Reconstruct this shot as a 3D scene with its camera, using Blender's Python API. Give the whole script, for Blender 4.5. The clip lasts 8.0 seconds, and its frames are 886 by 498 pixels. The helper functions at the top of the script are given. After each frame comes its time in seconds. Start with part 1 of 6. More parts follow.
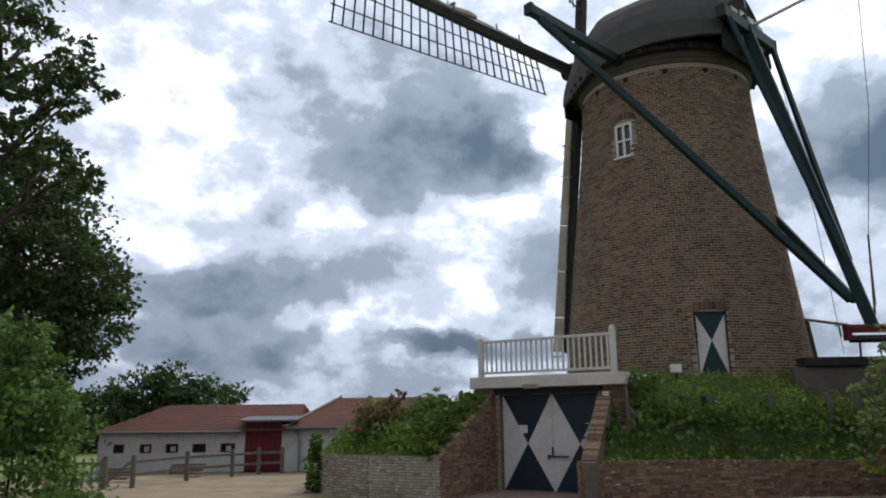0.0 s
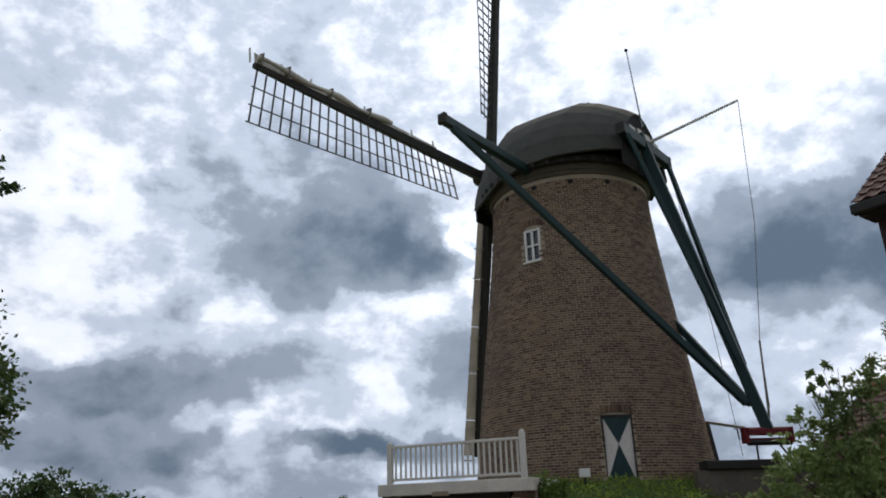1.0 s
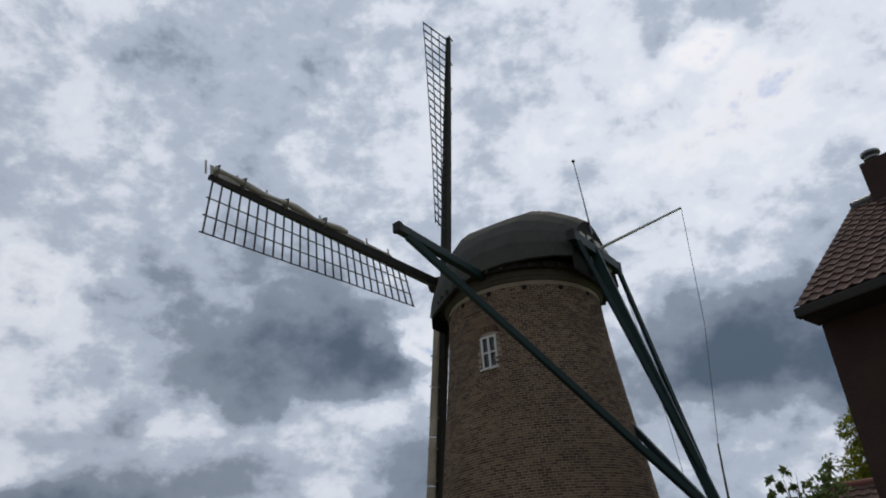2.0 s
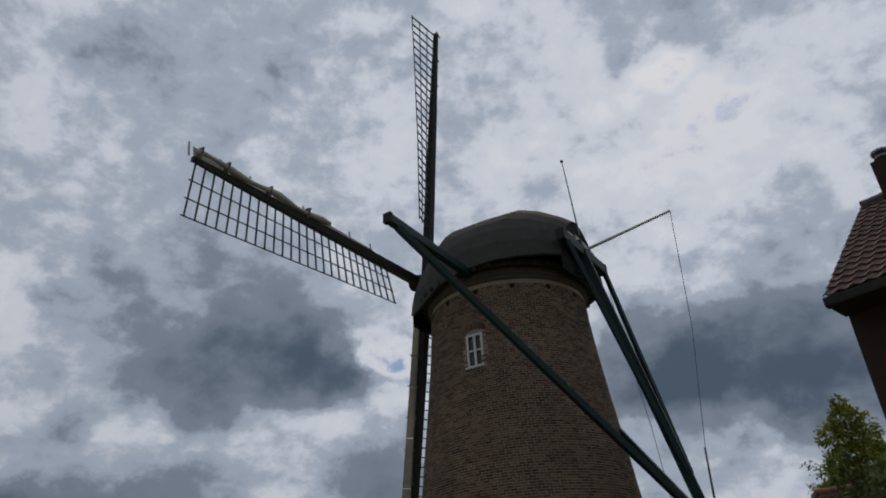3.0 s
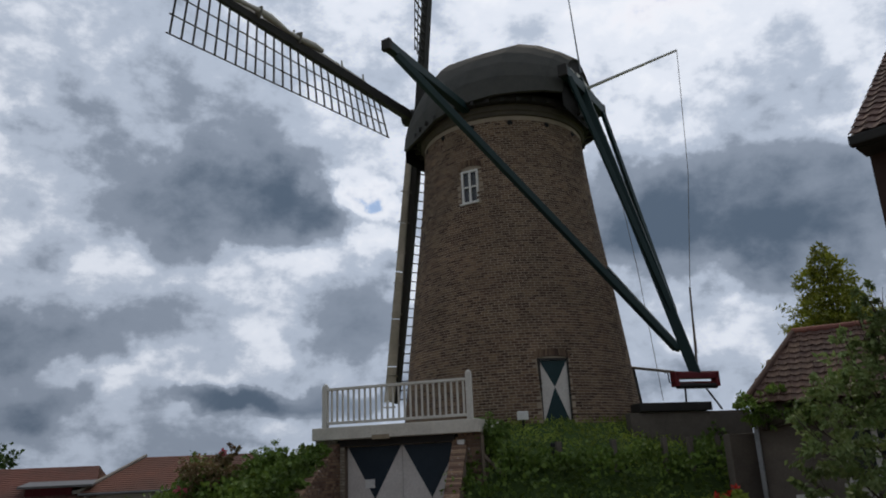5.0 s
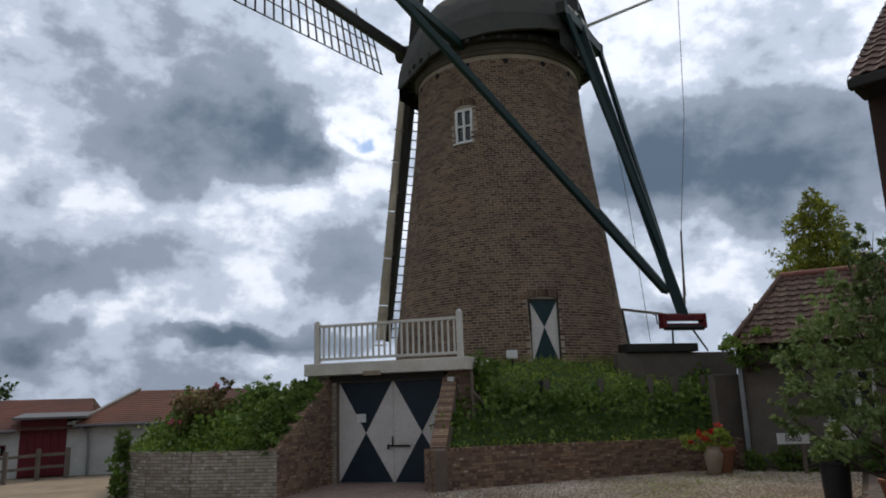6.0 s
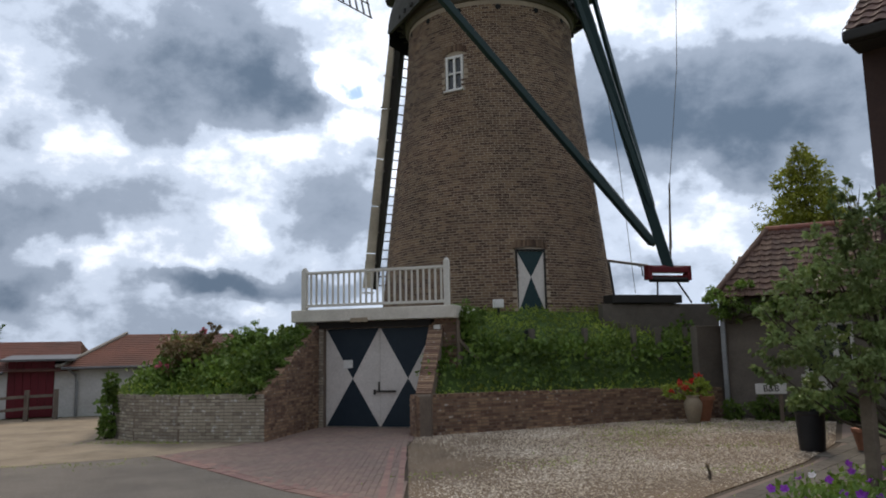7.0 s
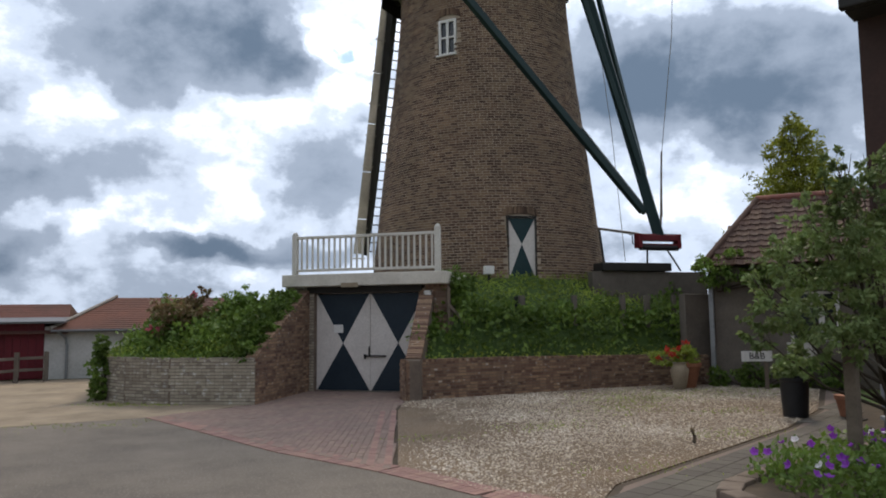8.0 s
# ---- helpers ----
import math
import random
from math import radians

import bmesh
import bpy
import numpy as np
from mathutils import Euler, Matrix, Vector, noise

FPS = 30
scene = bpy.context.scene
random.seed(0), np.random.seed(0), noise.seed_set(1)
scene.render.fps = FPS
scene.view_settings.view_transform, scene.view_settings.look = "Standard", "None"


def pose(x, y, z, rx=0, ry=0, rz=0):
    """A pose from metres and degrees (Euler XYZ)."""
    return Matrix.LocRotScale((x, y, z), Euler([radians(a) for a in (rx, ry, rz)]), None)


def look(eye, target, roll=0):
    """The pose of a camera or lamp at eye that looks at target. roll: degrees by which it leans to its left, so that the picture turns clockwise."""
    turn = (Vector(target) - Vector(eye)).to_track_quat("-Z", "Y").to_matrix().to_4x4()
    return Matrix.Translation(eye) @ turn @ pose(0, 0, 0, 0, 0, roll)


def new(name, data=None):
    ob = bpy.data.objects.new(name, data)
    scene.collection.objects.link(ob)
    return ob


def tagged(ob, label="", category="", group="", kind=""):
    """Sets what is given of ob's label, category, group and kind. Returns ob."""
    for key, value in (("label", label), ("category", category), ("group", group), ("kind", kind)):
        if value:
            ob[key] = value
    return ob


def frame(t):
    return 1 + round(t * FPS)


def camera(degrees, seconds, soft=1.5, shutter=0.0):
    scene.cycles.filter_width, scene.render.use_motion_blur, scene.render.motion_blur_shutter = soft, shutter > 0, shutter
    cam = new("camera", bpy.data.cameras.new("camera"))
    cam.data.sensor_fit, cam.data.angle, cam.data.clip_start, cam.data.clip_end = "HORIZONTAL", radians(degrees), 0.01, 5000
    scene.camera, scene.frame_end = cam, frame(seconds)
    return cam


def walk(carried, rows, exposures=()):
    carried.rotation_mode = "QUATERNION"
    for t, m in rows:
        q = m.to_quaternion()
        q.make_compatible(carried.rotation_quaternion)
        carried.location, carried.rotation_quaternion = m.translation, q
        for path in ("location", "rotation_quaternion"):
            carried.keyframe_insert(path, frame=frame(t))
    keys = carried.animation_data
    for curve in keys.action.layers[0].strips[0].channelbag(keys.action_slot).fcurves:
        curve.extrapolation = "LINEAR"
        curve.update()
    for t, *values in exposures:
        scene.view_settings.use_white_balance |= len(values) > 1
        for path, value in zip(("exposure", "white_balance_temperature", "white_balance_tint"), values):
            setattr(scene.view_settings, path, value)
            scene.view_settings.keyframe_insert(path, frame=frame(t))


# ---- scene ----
cam = camera(62.2, 8.0, soft=1.9)
PATH = [
    (0, (1.237, 1.425, 2.107), (1.188, 3.376, 2.547), -0.66),
    (0.5, (1.241, 1.392, 2.157), (1.335, 3.317, 2.693), -1.33),
    (1, (1.249, 1.354, 2.211), (1.439, 3.222, 2.900), -1.70),
    (1.5, (1.237, 1.340, 2.261), (1.495, 3.143, 3.088), -3.40),
    (2, (1.242, 1.307, 2.255), (1.550, 3.043, 3.200), -4.25),
    (2.2, (1.256, 1.308, 2.250), (1.583, 3.025, 3.223), -4.28),
    (3.3, (-0.007, 2.646, 2.049), (0.436, 4.349, 2.999), -4.22),
    (3.5, (-0.127, 2.740, 2.026), (0.331, 4.464, 2.932), -4.22),
    (4, (-0.133, 2.775, 2.020), (0.336, 4.559, 2.792), -3.70),
    (4.5, (-0.121, 2.783, 2.021), (0.356, 4.608, 2.685), -2.99),
    (5, (-0.124, 2.803, 2.006), (0.364, 4.657, 2.576), -2.56),
    (6.5, (-0.135, 2.841, 1.960), (0.395, 4.739, 2.304), -1.48),
    (7, (-0.131, 2.846, 1.953), (0.417, 4.749, 2.231), -1.12),
    (7.5, (-0.133, 2.843, 1.943), (0.428, 4.749, 2.174), -0.81),
    (8, (-0.130, 2.854, 1.921), (0.443, 4.760, 2.110), -0.64),
]
walk(cam, [(t, look(eye, aim, roll)) for t, eye, aim, roll in PATH],
     exposures=[(0.0, 0.25), (1.0, 0.06), (2.0, -0.48), (3.5, -0.92), (4.0, -0.76), (5.0, -0.38), (6.5, 0.10), (8.0, 0.43)])

# ---- world and sun ----
SUN_AZ, SUN_EL = 32.0, 48.0
world = bpy.data.worlds.new("sky")
scene.world = world
world.use_nodes = True
wn, wl = world.node_tree.nodes, world.node_tree.links
wn.clear()


def wnode(kind, **props):
    n = wn.new(kind)
    for k, v in props.items():
        if k in n.inputs:
            n.inputs[k].default_value = v
    return n


def wmath(op, a, b=None, clamp=False):
    n = wn.new("ShaderNodeMath")
    n.operation, n.use_clamp = op, clamp
    for i, v in enumerate((a, b)):
        if v is None:
            continue
        if isinstance(v, (int, float)):
            n.inputs[i].default_value = v
        else:
            wl.new(v, n.inputs[i])
    return n.outputs[0]


tc = wn.new("ShaderNodeTexCoord")
sep = wn.new("ShaderNodeSeparateXYZ")
wl.new(tc.outputs["Generated"], sep.inputs[0])
low = wmath("ADD", wmath("MAXIMUM", sep.outputs[2], 0.0), 0.42)
flat = wn.new("ShaderNodeCombineXYZ")
wl.new(wmath("DIVIDE", sep.outputs[0], low), flat.inputs[0])
wl.new(wmath("DIVIDE", sep.outputs[1], low), flat.inputs[1])


def wnoise(scale, detail, rough, vec, distortion=0.0, offset=0.0):
    mp = wn.new("ShaderNodeMapping")
    mp.inputs["Location"].default_value = (offset, offset * 0.7, offset * 1.3)
    wl.new(vec, mp.inputs[0])
    n = wn.new("ShaderNodeTexNoise")
    n.inputs["Scale"].default_value, n.inputs["Detail"].default_value = scale, detail
    n.inputs["Roughness"].default_value, n.inputs["Distortion"].default_value = rough, distortion
    wl.new(mp.outputs[0], n.inputs["Vector"])
    return n.outputs["Fac"]


# azimuth and elevation in degrees, stirred at two sizes so that cloud edges billow
az = wmath("DEGREES", wmath("ARCTAN2", sep.outputs[0], sep.outputs[1]))
el_ = wmath("DEGREES", wmath("ARCSINE", sep.outputs[2]))
bearing = wn.new("ShaderNodeCombineXYZ")
wl.new(az, bearing.inputs[0]), wl.new(wmath("MULTIPLY", el_, 1.5), bearing.inputs[1])


def stir(scale, amount, detail):
    n = wn.new("ShaderNodeTexNoise")
    n.inputs["Scale"].default_value, n.inputs["Detail"].default_value, n.inputs["Roughness"].default_value = scale, detail, 0.55
    wl.new(tc.outputs["Generated"], n.inputs["Vector"])
    sub = wn.new("ShaderNodeVectorMath")
    sub.operation = "SUBTRACT"
    sub.inputs[1].default_value = (0.5, 0.5, 0.5)
    wl.new(n.outputs["Color"], sub.inputs[0])
    sc = wn.new("ShaderNodeVectorMath")
    sc.operation = "SCALE"
    sc.inputs["Scale"].default_value = amount
    wl.new(sub.outputs[0], sc.inputs[0])
    return sc.outputs[0]


def vadd(a, b):
    n = wn.new("ShaderNodeVectorMath")
    wl.new(a, n.inputs[0]), wl.new(b, n.inputs[1])
    return n.outputs[0]


stirred = vadd(vadd(bearing.outputs[0], stir(5.0, 12.0, 3.0)), stir(17.0, 6.0, 7.0))
tall = wn.new("ShaderNodeMapping")
tall.inputs["Scale"].default_value = (1.0, 1.0, 1.5)
wl.new(tc.outputs["Generated"], tall.inputs[0])
big = wnoise(2.2, 4.0, 0.5, flat.outputs[0], 0.25, 3.1)
fine = wnoise(6.0, 9.0, 0.55, tall.outputs[0], 0.15, 9.4)
soft_n = wnoise(16.0, 7.0, 0.6, tall.outputs[0], 0.1, 1.7)
thick = wmath("ADD", wmath("MULTIPLY", big, 0.22), wmath("MULTIPLY", fine, 0.42))
thick = wmath("ADD", thick, wmath("MULTIPLY", soft_n, 0.36))
thick = wmath("ADD", thick, 0.005)
# large cloud masses of the day: azimuth, elevation, half width, half height (degrees), weight
CLOUDS = [
    (-1.5, 19.5, 12, 4.3, 0.270), (-6.1, 23.9, 13.2, 5.9, 0.120), (4.9, 19.7, 4.1, 2.6, 0.135), (-1.7, 14.2, 12.6, 1.9, -0.035), (38.5, 17.1, 15.1, 5, 0.303),
    (30.9, 18.8, 6.4, 4.6, 0.132), (45, 13.9, 7.7, 3.6, 0.132), (35.8, 8.7, 8, 2.4, -0.050), (35.9, 31.8, 12.4, 4.3, -0.076), (8.3, 20.2, 3, 1.6, -0.330),
    (8.3, 17.4, 2.7, 1.3, -0.104), (7.8, 12.3, 5.1, 3.4, 0.180), (3, 11.1, 1.9, 2.1, -0.028), (-18.7, 23.8, 2.1, 3.3, -0.104), (-8.5, 13, 9.6, 1.8, -0.018),
    (3.9, 5.8, 8.2, 1.1, 0.180), (-3, 7.2, 4.8, 0.8, -0.035), (8.2, 7.6, 2.6, 1.3, -0.018), (-18.1, 9.7, 9.9, 2, 0.204), (-21.1, 6, 8, 1.7, 0.204),
    (-9.1, 6.8, 4.3, 1.2, -0.042), (-0.8, 5.6, 4.8, 1.2, 0.180), (1.1, 9.8, 2.2, 1.5, -0.042), (-15.7, 2.8, 8.2, 1, -0.018), (-24.4, 23.8, 4.4, 3.5, -0.096),
    (-11.2, 4, 5.5, 0.8, -0.021), (-23.1, 12.5, 4.7, 1.8, -0.028), (32.7, 35.6, 11, 4.7, -0.086), (36.3, 40, 4.1, 1.7, -0.140),
    (43.6, 26.3, 4.4, 3.8, 0.075), (-21.5, 24.3, 2.2, 3.4, -0.080), (-5.8, 41.9, 8.2, 4.3, 0.018), (-21, 35.1, 7.7, 5, 0.030), (20.4, 36.4, 4.7, 3.4, -0.065),
    (47.1, 28.7, 4, 2.9, -0.032), (44, 22, 9, 4, 0.061),
    (33.4, 15.6, 10, 3.2, 0.140), (-12.1, 10.9, 12, 4.5, 0.070), (-13.3, 16.4, 9, 3, 0.070), (-13.1, 4.8, 10, 2.2, 0.060), (3.1, 41, 9, 7, -0.060),
]
for a_, e_, ra, re_, weight in CLOUDS:
    rel = wn.new("ShaderNodeMapping")
    rel.vector_type = "TEXTURE"
    rel.inputs["Location"].default_value = (a_, e_ * 1.5, 0)
    rel.inputs["Scale"].default_value = (ra, re_ * 1.5, 1000)
    wl.new(stirred, rel.inputs[0])
    far = wn.new("ShaderNodeVectorMath")
    far.operation = "LENGTH"
    wl.new(rel.outputs[0], far.inputs[0])
    ramp = wn.new("ShaderNodeMapRange")
    ramp.interpolation_type = "SMOOTHSTEP"
    ramp.inputs["From Min"].default_value, ramp.inputs["From Max"].default_value = 0.35, 1.35
    ramp.inputs["To Min"].default_value, ramp.inputs["To Max"].default_value = weight, 0.0
    wl.new(far.outputs["Value"], ramp.inputs["Value"])
    thick = wmath("ADD", thick, ramp.outputs[0])
haze = wn.new("ShaderNodeMapRange")
haze.interpolation_type = "SMOOTHSTEP"
haze.inputs["From Min"].default_value, haze.inputs["From Max"].default_value = 0.02, 0.30
haze.inputs["To Min"].default_value, haze.inputs["To Max"].default_value = 0.075, 0.0
wl.new(sep.outputs[2], haze.inputs["Value"])
thick = wmath("ADD", thick, haze.outputs[0])
cr = wn.new("ShaderNodeValToRGB")
cr.color_ramp.interpolation = "EASE"
stops = [(0.27, (0.36, 0.60, 1.02)), (0.34, (1.00, 1.02, 1.08)), (0.45, (0.82, 0.87, 0.97)), (0.55, (0.49, 0.56, 0.68)),
         (0.66, (0.265, 0.315, 0.40)), (0.95, (0.10, 0.14, 0.20))]
for i, (p, c) in enumerate(stops):
    e = cr.color_ramp.elements[i] if i < 2 else cr.color_ramp.elements.new(p)
    e.position, e.color = p, (*c, 1)
wl.new(thick, cr.inputs[0])
sky = wn.new("ShaderNodeTexSky")
sky.sky_type, sky.sun_disc = "NISHITA", False
sky.sun_elevation, sky.sun_rotation = radians(SUN_EL), radians(SUN_AZ)
sky_s = wn.new("ShaderNodeVectorMath")
sky_s.operation = "SCALE"
sky_s.inputs["Scale"].default_value = 0.11
wl.new(sky.outputs[0], sky_s.inputs[0])
cover = wn.new("ShaderNodeMapRange")
cover.inputs["From Min"].default_value, cover.inputs["From Max"].default_value = 0.22, 0.40
wl.new(thick, cover.inputs["Value"])
wmix = wn.new("ShaderNodeMix")
wmix.data_type = "RGBA"
wl.new(cover.outputs[0], wmix.inputs["Factor"])
wl.new(sky_s.outputs[0], wmix.inputs["A"])
# clouds scatter more light towards the veiled sun
sdot = wn.new("ShaderNodeVectorMath")
sdot.operation = "DOT_PRODUCT"
wl.new(tc.outputs["Generated"], sdot.inputs[0])
sdot.inputs[1].default_value = (math.sin(radians(SUN_AZ)) * math.cos(radians(SUN_EL)), math.cos(radians(SUN_AZ)) * math.cos(radians(SUN_EL)), math.sin(radians(SUN_EL)))
glow = wn.new("ShaderNodeMapRange")
glow.inputs["From Min"].default_value, glow.inputs["From Max"].default_value = -0.5, 0.9
glow.inputs["To Min"].default_value, glow.inputs["To Max"].default_value = 0.58, 1.27
wl.new(sdot.outputs["Value"], glow.inputs["Value"])
lit = wn.new("ShaderNodeVectorMath")
lit.operation = "SCALE"
wl.new(cr.outputs[0], lit.inputs[0])
wl.new(glow.outputs[0], lit.inputs["Scale"])
wl.new(lit.outputs[0], wmix.inputs["B"])
bg = wn.new("ShaderNodeBackground")
bg.inputs["Strength"].default_value = 0.95
wl.new(wmix.outputs["Result"], bg.inputs[0])
wout = wn.new("ShaderNodeOutputWorld")
wl.new(bg.outputs[0], wout.inputs[0])

sun = new("sun", bpy.data.lights.new("sun", "SUN"))
sun.data.energy, sun.data.angle, sun.data.color = 1.4, radians(16), (1.0, 0.86, 0.68)
sun_from = Vector((math.sin(radians(SUN_AZ)) * math.cos(radians(SUN_EL)), math.cos(radians(SUN_AZ)) * math.cos(radians(SUN_EL)), math.sin(radians(SUN_EL))))
sun.matrix_world = look(sun_from * 60, (0, 0, 0))


# ---- materials ----
def material(name, c1, c2, scale=4.0, rough=0.8, bump=0.2, fine_scale=40.0, metal=0.0, vary=0.0, island=False, c3=None, spots=0.0, bump_dist=0.01):
    """Two-scale procedural surface: broad stains, fine grain, relief, and a change of tone from piece to piece."""
    m = bpy.data.materials.new(name)
    m.use_nodes = True
    n, l = m.node_tree.nodes, m.node_tree.links
    b = n["Principled BSDF"]
    b.inputs["Roughness"].default_value, b.inputs["Metallic"].default_value = rough, metal
    b.inputs["Specular IOR Level"].default_value = 0.3
    co = n.new("ShaderNodeTexCoord")
    src = n.new("ShaderNodeNewGeometry").outputs["Position"]
    a = n.new("ShaderNodeTexNoise")
    a.inputs["Scale"].default_value, a.inputs["Detail"].default_value, a.inputs["Roughness"].default_value = scale, 6, 0.65
    f = n.new("ShaderNodeTexNoise")
    f.inputs["Scale"].default_value, f.inputs["Detail"].default_value = fine_scale, 4
    l.new(src, a.inputs["Vector"]), l.new(src, f.inputs["Vector"])
    s = n.new("ShaderNodeMapRange")
    s.inputs["From Min"].default_value, s.inputs["From Max"].default_value = 0.32, 0.68
    l.new(a.outputs["Fac"], s.inputs["Value"])
    mix = n.new("ShaderNodeMix")
    mix.data_type = "RGBA"
    mix.inputs["A"].default_value, mix.inputs["B"].default_value = (*c1, 1), (*c2, 1)
    l.new(s.outputs[0], mix.inputs["Factor"])
    out = mix.outputs["Result"]
    if c3 is not None:
        m3 = n.new("ShaderNodeMix")
        m3.data_type = "RGBA"
        m3.inputs["B"].default_value = (*c3, 1)
        th = n.new("ShaderNodeMapRange")
        th.inputs["From Min"].default_value, th.inputs["From Max"].default_value = 0.62 - spots, 0.70 - spots
        l.new(f.outputs["Fac"], th.inputs["Value"])
        l.new(th.outputs[0], m3.inputs["Factor"])
        l.new(out, m3.inputs["A"])
        out = m3.outputs["Result"]
    hsv = n.new("ShaderNodeHueSaturation")
    val = n.new("ShaderNodeMapRange")
    val.inputs["To Min"].default_value, val.inputs["To Max"].default_value = 0.78, 1.22
    l.new(f.outputs["Fac"], val.inputs["Value"])
    v = val.outputs[0]
    if vary:
        r = n.new("ShaderNodeNewGeometry").outputs["Random Per Island"] if island else n.new("ShaderNodeObjectInfo").outputs["Random"]
        rv = n.new("ShaderNodeMapRange")
        rv.inputs["To Min"].default_value, rv.inputs["To Max"].default_value = 1 - vary, 1 + vary
        l.new(r, rv.inputs["Value"])
        mu = n.new("ShaderNodeMath")
        mu.operation = "MULTIPLY"
        l.new(v, mu.inputs[0]), l.new(rv.outputs[0], mu.inputs[1])
        v = mu.outputs[0]
        hv = n.new("ShaderNodeMapRange")
        hv.inputs["To Min"].default_value, hv.inputs["To Max"].default_value = 0.488, 0.512
        l.new(r, hv.inputs["Value"])
        l.new(hv.outputs[0], hsv.inputs["Hue"])
    l.new(v, hsv.inputs["Value"])
    l.new(out, hsv.inputs["Color"])
    l.new(hsv.outputs[0], b.inputs["Base Color"])
    bp = n.new("ShaderNodeBump")
    bp.inputs["Strength"].default_value, bp.inputs["Distance"].default_value = bump, bump_dist
    l.new(f.outputs["Fac"], bp.inputs["Height"])
    l.new(bp.outputs[0], b.inputs["Normal"])
    return m


def leaf_material(name, c1, c2, vary=0.45):
    m = bpy.data.materials.new(name)
    m.use_nodes = True
    n, l = m.node_tree.nodes, m.node_tree.links
    n.remove(n["Principled BSDF"])
    g = n.new("ShaderNodeNewGeometry")
    mix = n.new("ShaderNodeMix")
    mix.data_type = "RGBA"
    mix.inputs["A"].default_value, mix.inputs["B"].default_value = (*c1, 1), (*c2, 1)
    l.new(g.outputs["Random Per Island"], mix.inputs["Factor"])
    no = n.new("ShaderNodeTexNoise")
    no.inputs["Scale"].default_value, no.inputs["Detail"].default_value = 1.3, 4
    l.new(g.outputs["Position"], no.inputs["Vector"])
    mr = n.new("ShaderNodeMapRange")
    mr.inputs["From Min"].default_value, mr.inputs["From Max"].default_value = 0.3, 0.7
    mr.inputs["To Min"].default_value, mr.inputs["To Max"].default_value = 1 - vary, 1 + vary
    l.new(no.outputs["Fac"], mr.inputs["Value"])
    h = n.new("ShaderNodeHueSaturation")
    l.new(mix.outputs["Result"], h.inputs["Color"]), l.new(mr.outputs[0], h.inputs["Value"])
    d = n.new("ShaderNodeBsdfPrincipled")
    d.inputs["Roughness"].default_value = 0.55
    d.inputs["Specular IOR Level"].default_value = 0.35
    tr = n.new("ShaderNodeBsdfTranslucent")
    l.new(h.outputs[0], d.inputs["Base Color"]), l.new(h.outputs[0], tr.inputs["Color"])
    mx = n.new("ShaderNodeMixShader")
    mx.inputs[0].default_value = 0.3
    l.new(d.outputs[0], mx.inputs[1]), l.new(tr.outputs[0], mx.inputs[2])
    l.new(mx.outputs[0], n["Material Output"].inputs["Surface"])
    return m


M_BRICK = material("tower_brick", (0.185, 0.115, 0.076), (0.115, 0.078, 0.054), 0.6, 0.9, 0.5, 30, vary=0.5, island=True)
M_BRICK_P = material("loose_brick", (0.185, 0.115, 0.076), (0.115, 0.078, 0.054), 0.6, 0.9, 0.5, 30, vary=0.5)
M_MORTAR = material("mortar", (0.42, 0.34, 0.255), (0.29, 0.235, 0.175), 0.9, 0.95, 0.4, 25)
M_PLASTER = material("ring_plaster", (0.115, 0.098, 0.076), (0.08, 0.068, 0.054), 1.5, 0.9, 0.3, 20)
M_WALLBRICK = material("wall_brick", (0.26, 0.16, 0.105), (0.175, 0.112, 0.078), 1.2, 0.9, 0.5, 11, vary=0.45, c3=(0.40, 0.37, 0.33), spots=-0.015)
M_WALLBRICK_I = material("wall_brick_rest", (0.26, 0.16, 0.105), (0.175, 0.112, 0.078), 1.2, 0.9, 0.5, 11, vary=0.45, island=True, c3=(0.40, 0.37, 0.33), spots=-0.015)
M_OLDBRICK = material("lime_brick", (0.36, 0.315, 0.25), (0.24, 0.205, 0.16), 1.5, 0.9, 0.5, 9, vary=0.3, island=True, c3=(0.46, 0.44, 0.40), spots=0.02)
M_WALLMORTAR = material("wall_mortar", (0.21, 0.165, 0.125), (0.13, 0.10, 0.08), 1.6, 0.95, 0.4, 25)
M_CAP = material("cap_felt", (0.064, 0.061, 0.052), (0.042, 0.042, 0.037), 1.1, 0.9, 0.35, 18)
M_DARKWOOD = material("tarred_wood", (0.022, 0.022, 0.02), (0.035, 0.03, 0.026), 2.0, 0.7, 0.3, 30)
M_GREEN = material("green_paint", (0.005, 0.022, 0.023), (0.009, 0.030, 0.029), 1.5, 0.55, 0.15, 25)
M_SHEET = material("sail_board", (0.58, 0.55, 0.50), (0.40, 0.38, 0.34), 1.0, 0.75, 0.3, 14)
M_GREYBOARD = material("grey_board", (0.34, 0.31, 0.27), (0.24, 0.22, 0.19), 1.3, 0.8, 0.3, 18)
M_WHITE = material("white_paint", (0.74, 0.73, 0.70), (0.64, 0.62, 0.58), 1.6, 0.55, 0.08, 30)
M_CREAM = material("cream_paint", (0.66, 0.64, 0.58), (0.55, 0.52, 0.46), 1.2, 0.6, 0.15, 25)
M_DOORWHITE = material("door_white", (0.66, 0.62, 0.58), (0.55, 0.51, 0.47), 1.4, 0.6, 0.1, 20)
M_NAVY = material("door_blue", (0.012, 0.022, 0.034), (0.018, 0.03, 0.042), 1.5, 0.5, 0.1, 20)
M_TEAL = material("door_teal", (0.012, 0.034, 0.039), (0.018, 0.043, 0.047), 1.5, 0.5, 0.1, 20)
